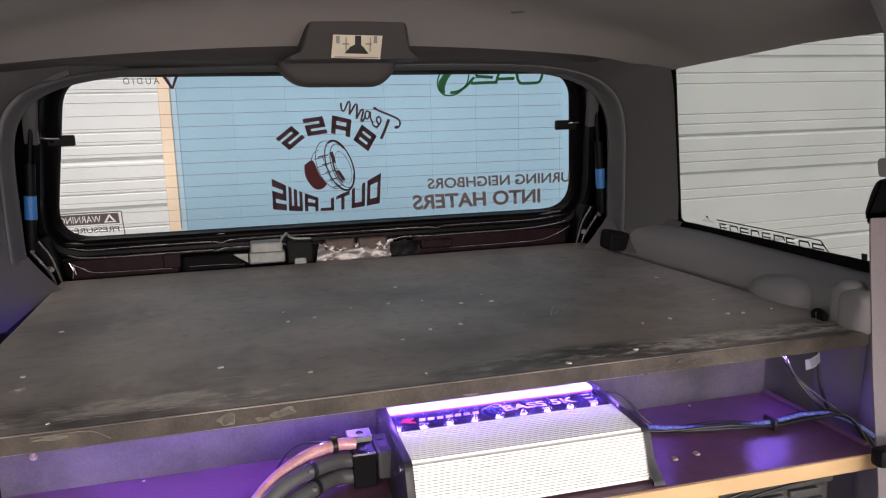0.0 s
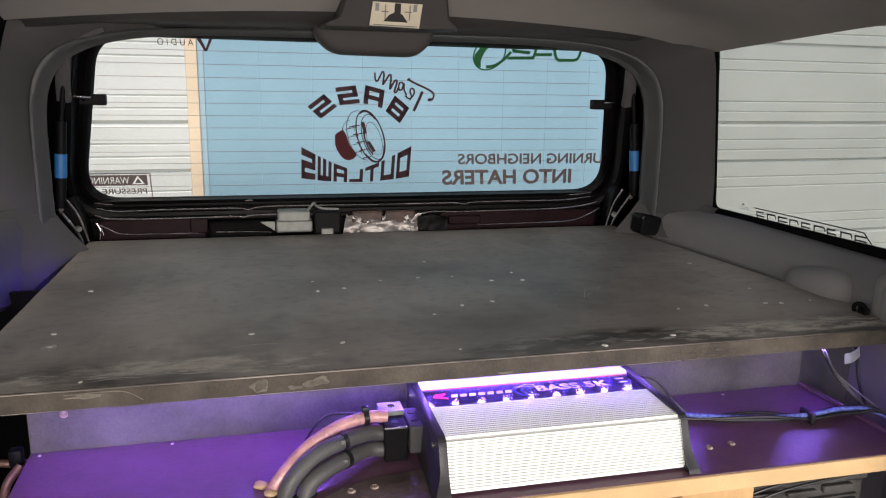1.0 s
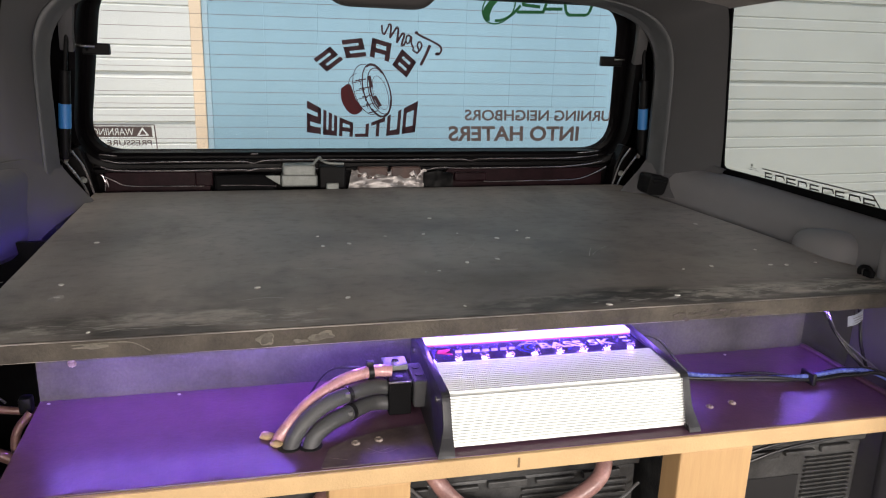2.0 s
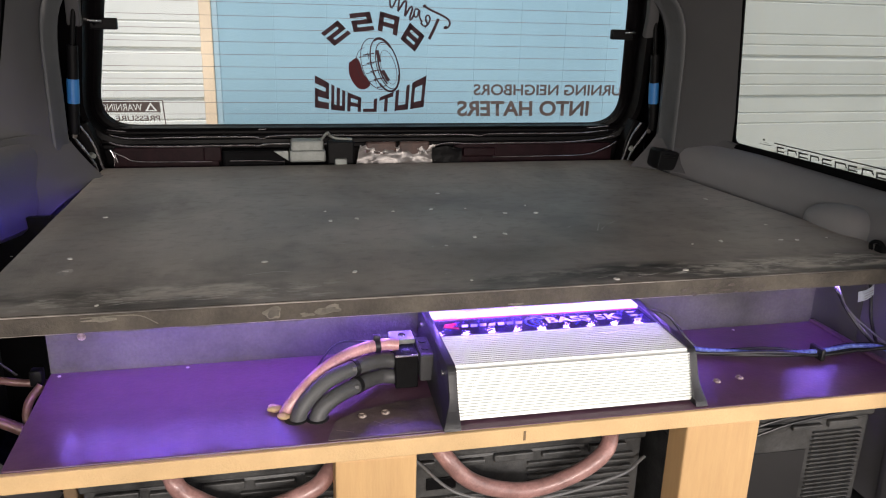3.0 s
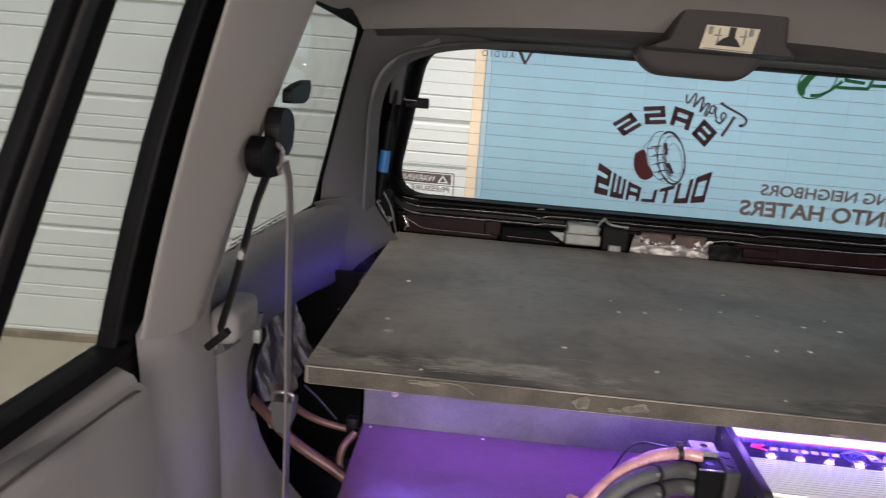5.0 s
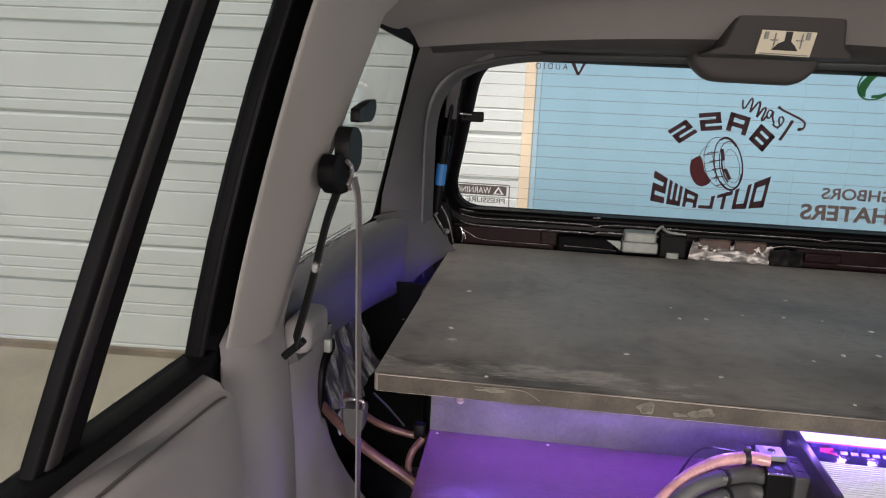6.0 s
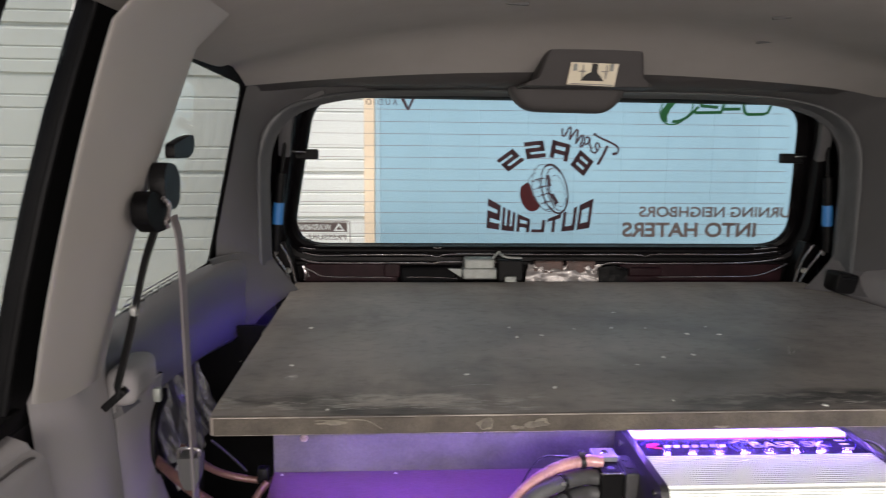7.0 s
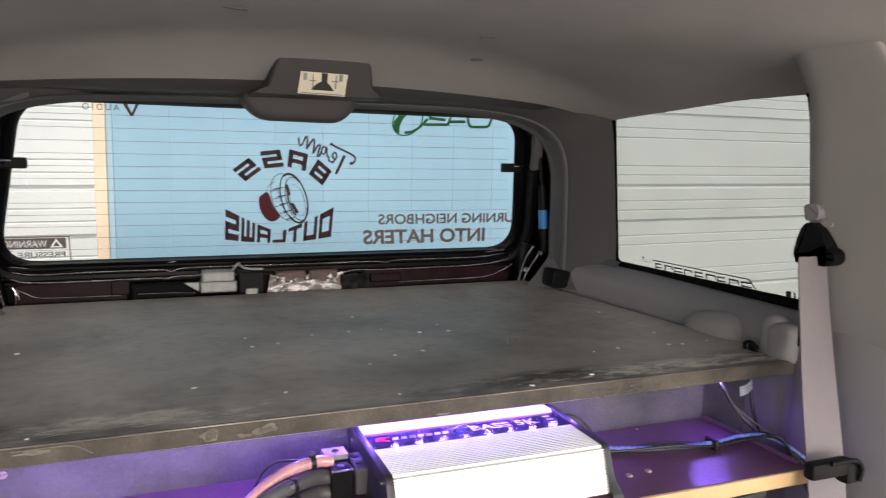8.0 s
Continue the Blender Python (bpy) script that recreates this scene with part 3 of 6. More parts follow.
for x, y, a in ((0.223, 1.233, 4), (-0.168, 1.192, -3), (0.289, 1.419, 2)):
    z = fall(y) - bow(y) * x * x - 0.010
    clip = moved(prism(rounded([(-0.016, -0.0022), (0.016, -0.0035), (0.016, 0.0022), (-0.016, 0.0015)], 0.0015, 2), "z", -0.0016, 0.002), pose(x, y, z - 0.0012, -4, -2 * bow(y) * x * 57, a))
    solo("headliner_clip", clip, "trim", "small grey clip slit in the headliner", "clip", group="headliner clips")


def x_glass(z, side=1):
    """Half width of the side glass at height z; the sides lean in upwards, the body itself leaning a little to one side."""
    return 0.688 - (0.135 if side > 0 else 0.235) * (z - 1.17)


def inner_x(y, z):
    """Half width of the side trim."""
    taper = min(1.0, max(0.0, (y - 1.25) / 0.45))
    return 1 - 0.09 * taper * taper


TRIM = ((0.700, 1.176), (0.684, 1.176), (0.672, 1.172), (0.656, 1.162), (0.645, 1.146), (0.640, 1.125), (0.637, 1.09))
TRIM_CREASED = ((0.700, 1.176), (0.686, 1.177), (0.676, 1.1765), (0.667, 1.173), (0.660, 1.165), (0.655, 1.153), (0.651, 1.136), (0.648, 1.118), (0.643, 1.102), (0.638, 1.085))
for side, name in ((-1, "left"), (1, "right")):
    low = ((0.634, 1.055), (0.645, 1.045), (0.665, 1.045)) if side < 0 else ((0.634, 1.04), (0.633, 0.98), (0.632, 0.90), (0.635, 0.72))
    rows = []
    for j in range(29):
        y = 0.97 + 0.72 * j / 28
        lip = 1.055 if side > 0 else 1.092 - 0.10 * (y - 1.08)
        rows.append([(side * x * inner_x(y, z), y, z - 0.013 * max(0.0, z - 1.09) / 0.086 if side > 0 else lip + (z - 1.055) * (1.176 - lip) / 0.121) for x, z in (TRIM_CREASED if side < 0 else TRIM) + low])
    trim = thing("wall_" + name, "grey moulded plastic quarter trim of the cargo bay", "trim panel", kind="structure")
    add("quarter_trim", loft(rows, thick=0.006), "trim_ledge_shade" if side < 0 else "trim_ledge", trim)
    add("body_side", prism([(side * x, z) for x, z in ((0.704, 0.45), (0.76, 0.45), (0.76, 1.09), (0.712, 1.145), (0.704, 1.145))], "y", -1.6 if side < 0 else 0.77, 1.70), "hollow", trim, smooth=False)
    # quarter window: black seal frame, pane, ceramic print along its lower edge
    win = thing("window_1" if side < 0 else "window_2", "lightly tinted quarter window with a black seal", "window", kind="structure")
    back = 0.0 if side > 0 else 0.052
    edge = [(0.985, 1.176), (1.534 + back, 1.170), (1.508 + back, 1.502), (1.00, 1.520)] if side < 0 else [(0.985, 1.181), (1.536, 1.172), (1.508, 1.491), (1.00, 1.521)]
    outer = rounded([(0.960, 1.15), (1.575 + back, 1.145), (1.556 + back, 1.530), (0.97, 1.55)], 0.01)
    inner = rounded(edge, [0.03, 0.015, 0.02 if side < 0 else 0.004, 0.04])
    def at(p, off):
        return (side * (x_glass(p[1], side) + off), p[0], p[1])
    ring = bmesh.new()
    loops = [[ring.verts.new(at(p, off)) for p in loop] for loop, off in ((inner, 0.002), (outer, -0.002), (outer, 0.012), (inner, 0.006))]
    for a, b in zip(loops, loops[1:] + loops[:1]):
        for k in range(len(a)):
            ring.faces.new((a[k], a[(k + 1) % len(a)], b[(k + 1) % len(a)], b[k]))
    add("window_seal", ring, "rubber", win)
    pane = bmesh.new()
    grow = rounded([(0.975, 1.166), (1.540 + back, 1.160), (1.514 + back, 1.508), (0.99, 1.530)], 0.03)
    a, b = [pane.verts.new(at(p, 0.007)) for p in grow], [pane.verts.new(at(p, 0.010)) for p in grow]
    pane.faces.new(a), pane.faces.new(b[::-1])
    for k in range(len(a)):
        pane.faces.new((a[k], a[(k + 1) % len(a)], b[(k + 1) % len(a)], b[k]))
    p = add("window_pane", pane, "glass_tint", win, smooth=False)
    p.visible_shadow = False
    # a strip of plain arched block shapes on the seal's edge, framed by a line
    bars = bmesh.new()
    for k in range(9):
        y, w = 1.400 - 0.0306 * k, 0.0215 + 0.002 * (k % 3)
        top = 1.1868 + 0.0003 * k
        arch = [[(y, 1.172), (y - 0.003, 1.172), (y - 0.003, top - 0.002), (y, top)], [(y, top), (y - w, top + 0.0006), (y - w + 0.002, top - 0.0022), (y - 0.003, top - 0.0028)]]
        if k % 2:
            arch.append([(y - w, top + 0.0006), (y - w - 0.003, top - 0.006), (y - w - 0.001, top - 0.008), (y - w + 0.002, top - 0.0022)])
        else:
            arch.append([(y - 0.003, top - 0.007), (y - w, top - 0.0066), (y - w, top - 0.0092), (y - 0.003, top - 0.0096)])
        for q in arch:
            bars.faces.new([bars.verts.new(at(v, 0.003)) for v in q])
    hang(part("window_print", bars, M["ink_black"]), p)
    line = bmesh.new()
    for q in ([(1.408, 1.1905), (1.137, 1.1945), (1.135, 1.1965), (1.408, 1.1925)], [(1.137, 1.1945), (1.121, 1.179), (1.118, 1.179), (1.135, 1.1965)],
              [(1.054, 1.180), (1.043, 1.180), (1.043, 1.190), (1.054, 1.190)], [(1.038, 1.180), (1.034, 1.180), (1.034, 1.190), (1.038, 1.190)], [(1.029, 1.180), (1.018, 1.180), (1.018, 1.184), (1.029, 1.184)],
              [(1.457, 1.1835), (1.418, 1.1845), (1.418, 1.1852), (1.457, 1.1842)], [(1.450, 1.1875), (1.425, 1.188), (1.425, 1.1886), (1.450, 1.1881)], [(1.443, 1.1915), (1.437, 1.1915), (1.437, 1.1945), (1.443, 1.1945)]):
        line.faces.new([line.verts.new(at(v, 0.003)) for v in q])
    hang(part("window_print", line, M["ink_black"]), p)

    # pillar between the rear door and the quarter window
    pillar = thing("pillar_" + name, "pale grey moulded pillar trim", "pillar trim", kind="structure")
    rows = []
    for j in range(15):
        z = 1.194 + (1.585 - 1.194) * j / 14
        xi = 0.628 - 0.285 * (z - 1.2) - (0.05 * max(0.0, z - 1.5) / 0.08 if z > 1.5 else 0)
        gx = 0.676 - 0.235 * (z - 1.17) if side < 0 else 0.70
        front = (0.735 if side < 0 else 0.748) + 0.020 * (j / 7 - 1) ** 2
        sec = rounded([(gx, front + (gx - xi) * (3.2 if side < 0 else 1.2)), (xi, front), (xi - 0.002, 0.955 + (0.045 if side < 0 else -0.05) * (z - 1.18) / 0.32), (gx, 1.0)], [0.005, 0.020, 0.032, 0.005], 6)
        if j == 0:
            parts = [max(1, int((Vector(b) - Vector(a)).length / 0.012)) for a, b in zip(sec, sec[1:] + sec[:1])]
        sec = [tuple(Vector(a).lerp(Vector(b), i / n)) for a, b, n in zip(sec, sec[1:] + sec[:1], parts) for i in range(n)]
        if side < 0:                                 # the lower end dips and then curves up to its rear edge
            rows.append([(side * x, y, z + 0.001 + (1 - j / 14) ** 3 * (-0.40 * max(0.0, y - 0.754) + 1.6 * max(0.0, y - 0.754) ** 2 + 36.0 * max(0.0, y - 0.895) ** 2)) for x, y in sec])
        else:
            rows.append([(side * x, y, z - 0.034 * (1 - j / 14)) for x, y in sec])
    base_row = rows[0]
    for grow, dz in (((0.002, -0.0015), (0.005, -0.001)) if side < 0 else ((0.003, -0.006), (0.012, -0.009), (0.026, -0.005))):    # the rounded lower end
        rows.insert(0, [(side * min(abs(x) + grow, 0.668), y + (2.4 if side < 0 else 0.4) * grow, z + dz) for x, y, z in base_row])
    pb = loft(rows, closed=True)
    add("pillar_cover", pb, "trim_light", pillar)
    lower = []
    for j in range(10):
        z = (1.20 if side > 0 else 1.215) - 0.65 * j / 9
        xi = (0.642 if side > 0 else 0.655) - 0.02 * math.sin(j / 9 * 3.1)
        sec = rounded([(0.70, 0.90), (xi + 0.010, 0.776 if side > 0 else 0.815), (xi - 0.012, 0.86), (xi, 0.985), (0.70, 0.985)], [0.004, 0.012, 0.05, 0.03, 0.004], 5)
        lower.append([(side * x, y, z + (0.05 * (1 - j / 9) * max(0.0, y - 0.80) / 0.18 if side > 0 else 0.0)) for x, y in sec])
    lb = loft(lower, closed=True)
    lb.verts.ensure_lookup_table()
    lb.faces.new([lb.verts[k] for k in range(len(lower[0]))])
    add("pillar_base", lb, "trim_ledge" if side < 0 else "trim_mid", pillar)

    # rear door: panel, black window frame, division bar, pane; the other, unseen, is left out to let light in
    if side < 0:
        cd = thing("door_2", "grey trimmed rear car door with a black window frame, shut", "car door", kind="structure")
        def lean(y, z, off=0.0):
            return (side * (0.668 - 0.235 * (z - 1.17) + off), y, z)
        def bar(points, wide, deep, material, name="window_frame"):
            own = bmesh.new()
            rws = []
            for (y, z), (ty, tz) in points:
                sq = rounded([(-wide, -deep), (wide, -deep), (wide, deep), (-wide, deep)], min(wide, deep) * 0.5, 3)
                rws.append([own.verts.new(lean(y + u * ty, z + u * tz, d)) for u, d in sq])
            for a, b in zip(rws, rws[1:]):
                for k in range(len(a)):
                    own.faces.new((a[k], a[(k + 1) % len(a)], b[(k + 1) % len(a)], b[k]))
            own.faces.new(rws[0]), own.faces.new(rws[-1][::-1])
            return add(name, own, material, cd)
        bar([((0.818, 1.15), (1, 0)), ((0.814, 1.22), (1, 0)), ((0.814, 1.29), (1, 0)), ((0.819, 1.36), (1, 0)), ((0.830, 1.43), (1, 0)), ((0.848, 1.50), (1, 0)), ((0.868, 1.56), (1, 0))], 0.047, 0.006, "rubber")
        bar([((0.775, 1.15), (1, 0)), ((0.771, 1.22), (1, 0)), ((0.771, 1.29), (1, 0)), ((0.776, 1.36), (1, 0)), ((0.787, 1.43), (1, 0)), ((0.805, 1.50), (1, 0)), ((0.825, 1.56), (1, 0))], 0.003, 0.009, "black", "window_channel")
        bar([((0.575, 1.15), (1, 0)), ((0.598, 1.25), (1, 0)), ((0.624, 1.35), (1, 0)), ((0.652, 1.45), (1, 0)), ((0.686, 1.56), (1, 0))], 0.011, 0.006, "rubber", "division_bar")
        bar([((0.555, 1.15), (1, 0)), ((0.579, 1.25), (1, 0)), ((0.605, 1.35), (1, 0)), ((0.633, 1.45), (1, 0)), ((0.667, 1.56), (1, 0))], 0.008, 0.008, "seal_dark", "division_bar")
        bar([((0.542, 1.15), (1, 0)), ((0.565, 1.25), (1, 0)), ((0.591, 1.35), (1, 0)), ((0.619, 1.45), (1, 0)), ((0.653, 1.56), (1, 0))], 0.006, 0.006, "rubber", "division_bar")
        bar([((-0.28, 1.168), (0, 1)), ((0.2, 1.168), (0, 1)), ((0.79, 1.168), (0, 1))], 0.010, 0.014, "rubber")
        bar([((-0.28, 1.545), (0, 1)), ((0.2, 1.545), (0, 1)), ((0.80, 1.545), (0, 1))], 0.022, 0.014, "rubber")
        bar([((-0.27, 1.15), (1, 0)), ((-0.265, 1.35), (1, 0)), ((-0.26, 1.56), (1, 0))], 0.03, 0.022, "rubber")
        pane = bmesh.new()
        a = [pane.verts.new(lean(y, z, 0.004)) for y, z in ((-0.26, 1.16), (0.79, 1.16), (0.795, 1.54), (-0.25, 1.54))]
        b = [pane.verts.new(lean(y, z, 0.008)) for y, z in ((-0.26, 1.16), (0.79, 1.16), (0.795, 1.54), (-0.25, 1.54))]
        pane.faces.new(a), pane.faces.new(b[::-1])
        for k in range(4):
            pane.faces.new((a[k], a[(k + 1) % 4], b[(k + 1) % 4], b[k]))
        p = add("window_pane", pane, "glass_tint", cd, smooth=False)
        p.visible_shadow = False
        rows = []
        for j in range(13):
            y = -0.28 + 1.048 * j / 12
            rows.append([(side * x, y, z) for x, z in ((0.690, 1.160), (0.655, 1.162), (0.640, 1.156), (0.630, 1.140), (0.622, 1.10), (0.616, 1.075), (0.606, 1.0), (0.606, 0.8), (0.62, 0.5))])
        add("door_panel", loft(rows, thick=0.006), "trim_mid", cd)
        rows = []
        for j in range(25):
            y = -0.27 + 1.036 * j / 24
            top = 1.160 - 0.050 * max(0.0, y - 0.57)
            e = 0.006 * max(0.0, (y - 0.745) / 0.02)
            rows.append([(side * x, y, z) for x, z in ((0.650, top + 0.001), (0.627 + e, top), (0.6205 + e, top - 0.004), (0.6165 + e, top - 0.012), (0.611 + e, top - 0.06), (0.599 + e, 0.95), (0.598 + e, 0.8), (0.612 + e, 0.5))])
        add("door_pad", loft(rows, thick=0.004), "trim_mid", cd, "grey padded insert below a crease")
        gap = [(y, 1.1605 - 0.050 * max(0.0, y - 0.57)) for y in (-0.26, 0.1, 0.4, 0.57, 0.64, 0.70, 0.735)] + [(0.752, 1.149), (0.758, 1.143)]
        # a dark tube draws the shade in the crease
        add("panel_gap", tube([(side * 0.6280, y, z) for y, z in gap], 0.0013, 8, 4), "trim_dark", cd, "thin dark line drawn for the shaded crease above the padded insert")
    # pillar and opening further forward, behind the walk
    add("front_pillar", prism([(-0.42, 0.5), (-0.28, 0.5), (-0.28, 1.58), (-0.42, 1.58)], "x", min(side * 0.60, side * 0.70), max(side * 0.60, side * 0.70), 0.01), "trim_mid", pillar)

solo("floor", box((-0.74, -1.6, 0.42), (0.74, 1.75, 0.45)), "carpet", "dark grey carpeted car floor", "floor", kind="structure", smooth=False)
load = solo("floor_load", box((-0.70, 0.80, 0.68), (0.70, 1.78, 0.70), 0.004), "carpet", "dark carpeted load floor of the cargo bay", "floor", kind="structure")
solo("wall_step", box((-0.70, 0.78, 0.45), (0.70, 0.80, 0.70)), "carpet", "carpeted step under the load floor", "step", kind="structure", smooth=False)
solo("wall_front", box((-0.76, -1.62, 0.40), (0.76, -1.58, 1.12)), "trim", "plain grey bulkhead ahead of the seats", "bulkhead", kind="structure", smooth=False)


# ---- rear frame of the body around the tailgate ----
def oval(a, b, n, zc, y, count=96, lift=0.0, skew=0.0, hug=None):
    out = []
    for k in range(count):
        c, s = math.cos(2 * math.pi * k / count), math.sin(2 * math.pi * k / count)
        x = a * math.copysign(abs(c) ** (2 / n), c)
        z = zc + b * math.copysign(abs(s) ** (2 / n), s)
        lead = 0.0
        if hug is not None and z > 1.1:
            side = 1 if x > 0 else -1
            lead = 0.024 * min(1.0, max(0.0, (z - 1.15) / 0.3)) * min(1.0, max(0.0, (abs(x) - 0.45) / 0.12))
            x = side * min(abs(x), x_glass(z, side) + hug)
        out.append((x, y - lead + lift * max(0.0, s) ** 3 + skew * min(1.0, max(0.0, -x / 0.5)), z))
    return out


rear = thing("wall_tail", "dark grey moulded trim round the tailgate opening", "trim panel", kind="structure")
first, last = oval(0.684, 0.312, 7, 1.22, 1.532, lift=0.04, skew=0.054, hug=-0.003), oval(0.6055, 0.2845, 5.7, 1.22, 1.6165, lift=0.023, skew=0.015)
rows = []
for k in range(8):
    u = k / 7
    rows.append([tuple(Vector(p).lerp(Vector(q), u) + Vector((0, -0.006 * math.sin(math.pi * u), 0))) for p, q in zip(first, last)])
add("tail_trim", loft(rows, closed=True), "trim", rear)
rows = [oval(0.6065, 0.2845, 5.7, 1.22, 1.617, lift=0.023, skew=0.015), oval(0.603, 0.283, 5.7, 1.22, 1.6145, lift=0.022, skew=0.014), oval(0.599, 0.2815, 5.6, 1.22, 1.6165, lift=0.02, skew=0.012), oval(0.595, 0.280, 5.5, 1.22, 1.624, lift=0.017, skew=0.008), oval(0.590, 0.277, 5.5, 1.22, 1.645, lift=0.012), oval(0.583, 0.272, 5.4, 1.22, 1.652, lift=0.01), oval(0.585, 0.273, 5.4, 1.22, 1.664, lift=0.01), oval(0.600, 0.283, 5.4, 1.22, 1.668, lift=0.01)]
add("weatherstrip", loft(rows, closed=True), "seal_grey", rear, "grey rubber weatherstrip")
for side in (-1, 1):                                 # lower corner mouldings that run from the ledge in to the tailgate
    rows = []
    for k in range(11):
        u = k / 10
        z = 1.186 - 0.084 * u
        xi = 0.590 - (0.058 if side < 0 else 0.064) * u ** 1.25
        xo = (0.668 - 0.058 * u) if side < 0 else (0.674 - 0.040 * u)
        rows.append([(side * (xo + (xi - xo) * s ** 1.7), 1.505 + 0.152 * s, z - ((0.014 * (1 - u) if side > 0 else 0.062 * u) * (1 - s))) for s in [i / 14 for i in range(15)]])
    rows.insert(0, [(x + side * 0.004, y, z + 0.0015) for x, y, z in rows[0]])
    # the left moulding gets its shade from a darker grey than the right
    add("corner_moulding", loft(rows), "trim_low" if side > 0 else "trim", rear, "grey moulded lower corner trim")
rows = [oval(0.600, 0.284, 5.4, 1.22, 1.668), oval(0.625, 0.31, 5.4, 1.22, 1.69), oval(0.635, 0.32, 5.4, 1.22, 1.80), oval(0.66, 0.34, 5.4, 1.22, 1.90)]
add("body_flange", loft(rows, closed=True), "black_paint", rear, "dusty black painted steel flange")
rows = []
for k in range(49):
    x = -0.585 + 1.17 * k / 48
    e = max(0.0, abs(x) - 0.42) / 0.165
    rows.append([(x, 1.560, 1.552 - 0.08 * x * x), (x, 1.550, fall(1.55) - 0.006 - bow(1.55) * x * x), (x, 1.552, fall(1.55) - 0.010 - bow(1.55) * x * x), (x, 1.578, 1.5215 - 0.065 * x * x), (x, 1.590, 1.5145 - 0.05 * x * x - 0.005 * e * e), (x, 1.625, 1.5065 - 0.018 * e * e), (x, 1.652, 1.5045 - 0.026 * e * e), (x, 1.664, 1.509 - 0.028 * e * e)])
add("header_trim", loft(rows), "trim_dark", rear, "charcoal plastic header trim")
outerwall = bmesh.new()
a, b = [[outerwall.verts.new(p) for p in oval(0.684, 0.34, 8, 1.22, 1.560, skew=0.050, hug=0.004)], [outerwall.verts.new(p) for p in oval(0.66, 0.34, 5.4, 1.22, 1.88)]]
for k in range(96):
    outerwall.faces.new((a[k], a[(k + 1) % 96], b[(k + 1) % 96], b[k]))
add("body_corner", outerwall, "maroon", rear)
add("body_rail", box((-0.70, 1.70, 0.45), (0.70, 1.80, 1.06)), "hollow", rear)
plug = prism(rounded([(0.556, 1.106), (0.596, 1.104), (0.606, 1.142), (0.562, 1.148)], 0.009, 4), "y", 1.592, 1.64, 0.004)
box((0.568, 1.589, 1.132), (0.597, 1.594, 1.139), 0.002, plug)
add("rubber_stop", plug, "black", rear, "black rubber stop")


# ---- tailgate: frame, glass with its prints, lower shell ----
def gy(z):
    return 1.82 - 0.40 * (z - 1.21)


def on_glass(x, z, off=0.003):
    """A place on the inner side of the leaning rear glass, off metres before it."""
    return (x, gy(z) - off * 0.93, z - off * 0.37)


def uneven_pad(x0, x1):
    """A hand-pressed pad with a lumpy face."""
    rws = []
    for j in range(7):
        z = 1.085 + 0.048 * j / 6
        rws.append([(x0 + (x1 - x0) * i / 10, 1.764 + 0.005 * noise.noise(Vector((i * 0.6, j * 0.7, x0 * 30))), z - (0.006 * abs(i - 5) / 5 if j == 6 else 0)) for i in range(11)])
    return loft(rws, thick=0.008)


tail = thing("tailgate", "shut tailgate with a leaning rear window and bared lower shell", "tailgate")


def outline(o, up=None):
    up = o if up is None else up
    return rounded([(-0.497 - o, 1.488 + up), (0.512 + o, 1.484 + up), (0.572 + o, 1.172 - o), (-0.566 - o, 1.172 - o)], [0.055 + o, 0.055 + o, 0.075 + o, 0.075 + o], 8)


def ring_rows(specs):
    return [[(x, gy(z) - dy, z) for x, z in outline(o, up)] for o, up, dy in specs]


add("window_frame", loft(ring_rows([(0.0, 0.0, 0.001), (0.004, 0.004, 0.016), (0.012, 0.008, 0.022), (0.022, 0.012, 0.018), (0.026, 0.014, 0.055), (0.036, 0.016, 0.060), (0.042, 0.018, 0.030), (0.06, 0.03, 0.005), (0.12, 0.06, 0.0)]), closed=True), "black_paint", tail, "dusty black painted window frame")
pane = bmesh.new()
a, b = [[pane.verts.new((x, gy(z) + d, z)) for x, z in outline(0.02)] for d in (0.002, 0.006)]
pane.faces.new(a), pane.faces.new(b[::-1])
for k in range(len(a)):
    pane.faces.new((a[k], a[(k + 1) % len(a)], b[(k + 1) % len(a)], b[k]))
rear_pane = add("window_pane", pane, "glass", tail, "clear rear glass with fine heater lines", smooth=False)
rear_pane.visible_shadow = False
# grey plastic pieces at the upper corners of the frame, and hinge tabs
for s in (-1, 1):
    pts = [(s * 0.475, gy(1.50) - 0.062, 1.502), (s * 0.535, gy(1.47) - 0.062, 1.474), (s * 0.553, gy(1.42) - 0.062, 1.42), (s * 0.560, gy(1.37) - 0.060, 1.372)]
    add("corner_cover", sweep(pts, rounded([(-0.012, -0.008), (0.012, -0.008), (0.012, 0.008), (-0.012, 0.008)], 0.004, 2), up=(0, -1, 0)), "trim", tail, "grey plastic corner cover")
    add("glass_latch", box((s * 0.497 if s > 0 else -0.545, 1.735, 1.362), (0.545 if s > 0 else -0.497, 1.752, 1.383), 0.003), "black", tail, "black glass catch")
    rod_bm = rod((s * 0.545, 1.728, 1.378), (s * 0.520, 1.728, 1.377), 0.004, None, 10)
    add("latch_pin", rod_bm, "chrome", tail, "small steel pin")
# fine heater lines
for k in range(12):
    z = 1.195 + 0.0247 * k
    e = 0.565 - 0.225 * (z - 1.17)
    heat = bmesh.new()
    heat.faces.new([heat.verts.new(on_glass(x, zz, 0.001)) for x, zz in ((-e, z - 0.0004), (e, z - 0.0004), (e, z + 0.0004), (-e, z + 0.0004))])
    hang(part("heater_line", heat, M["heater"]), rear_pane)

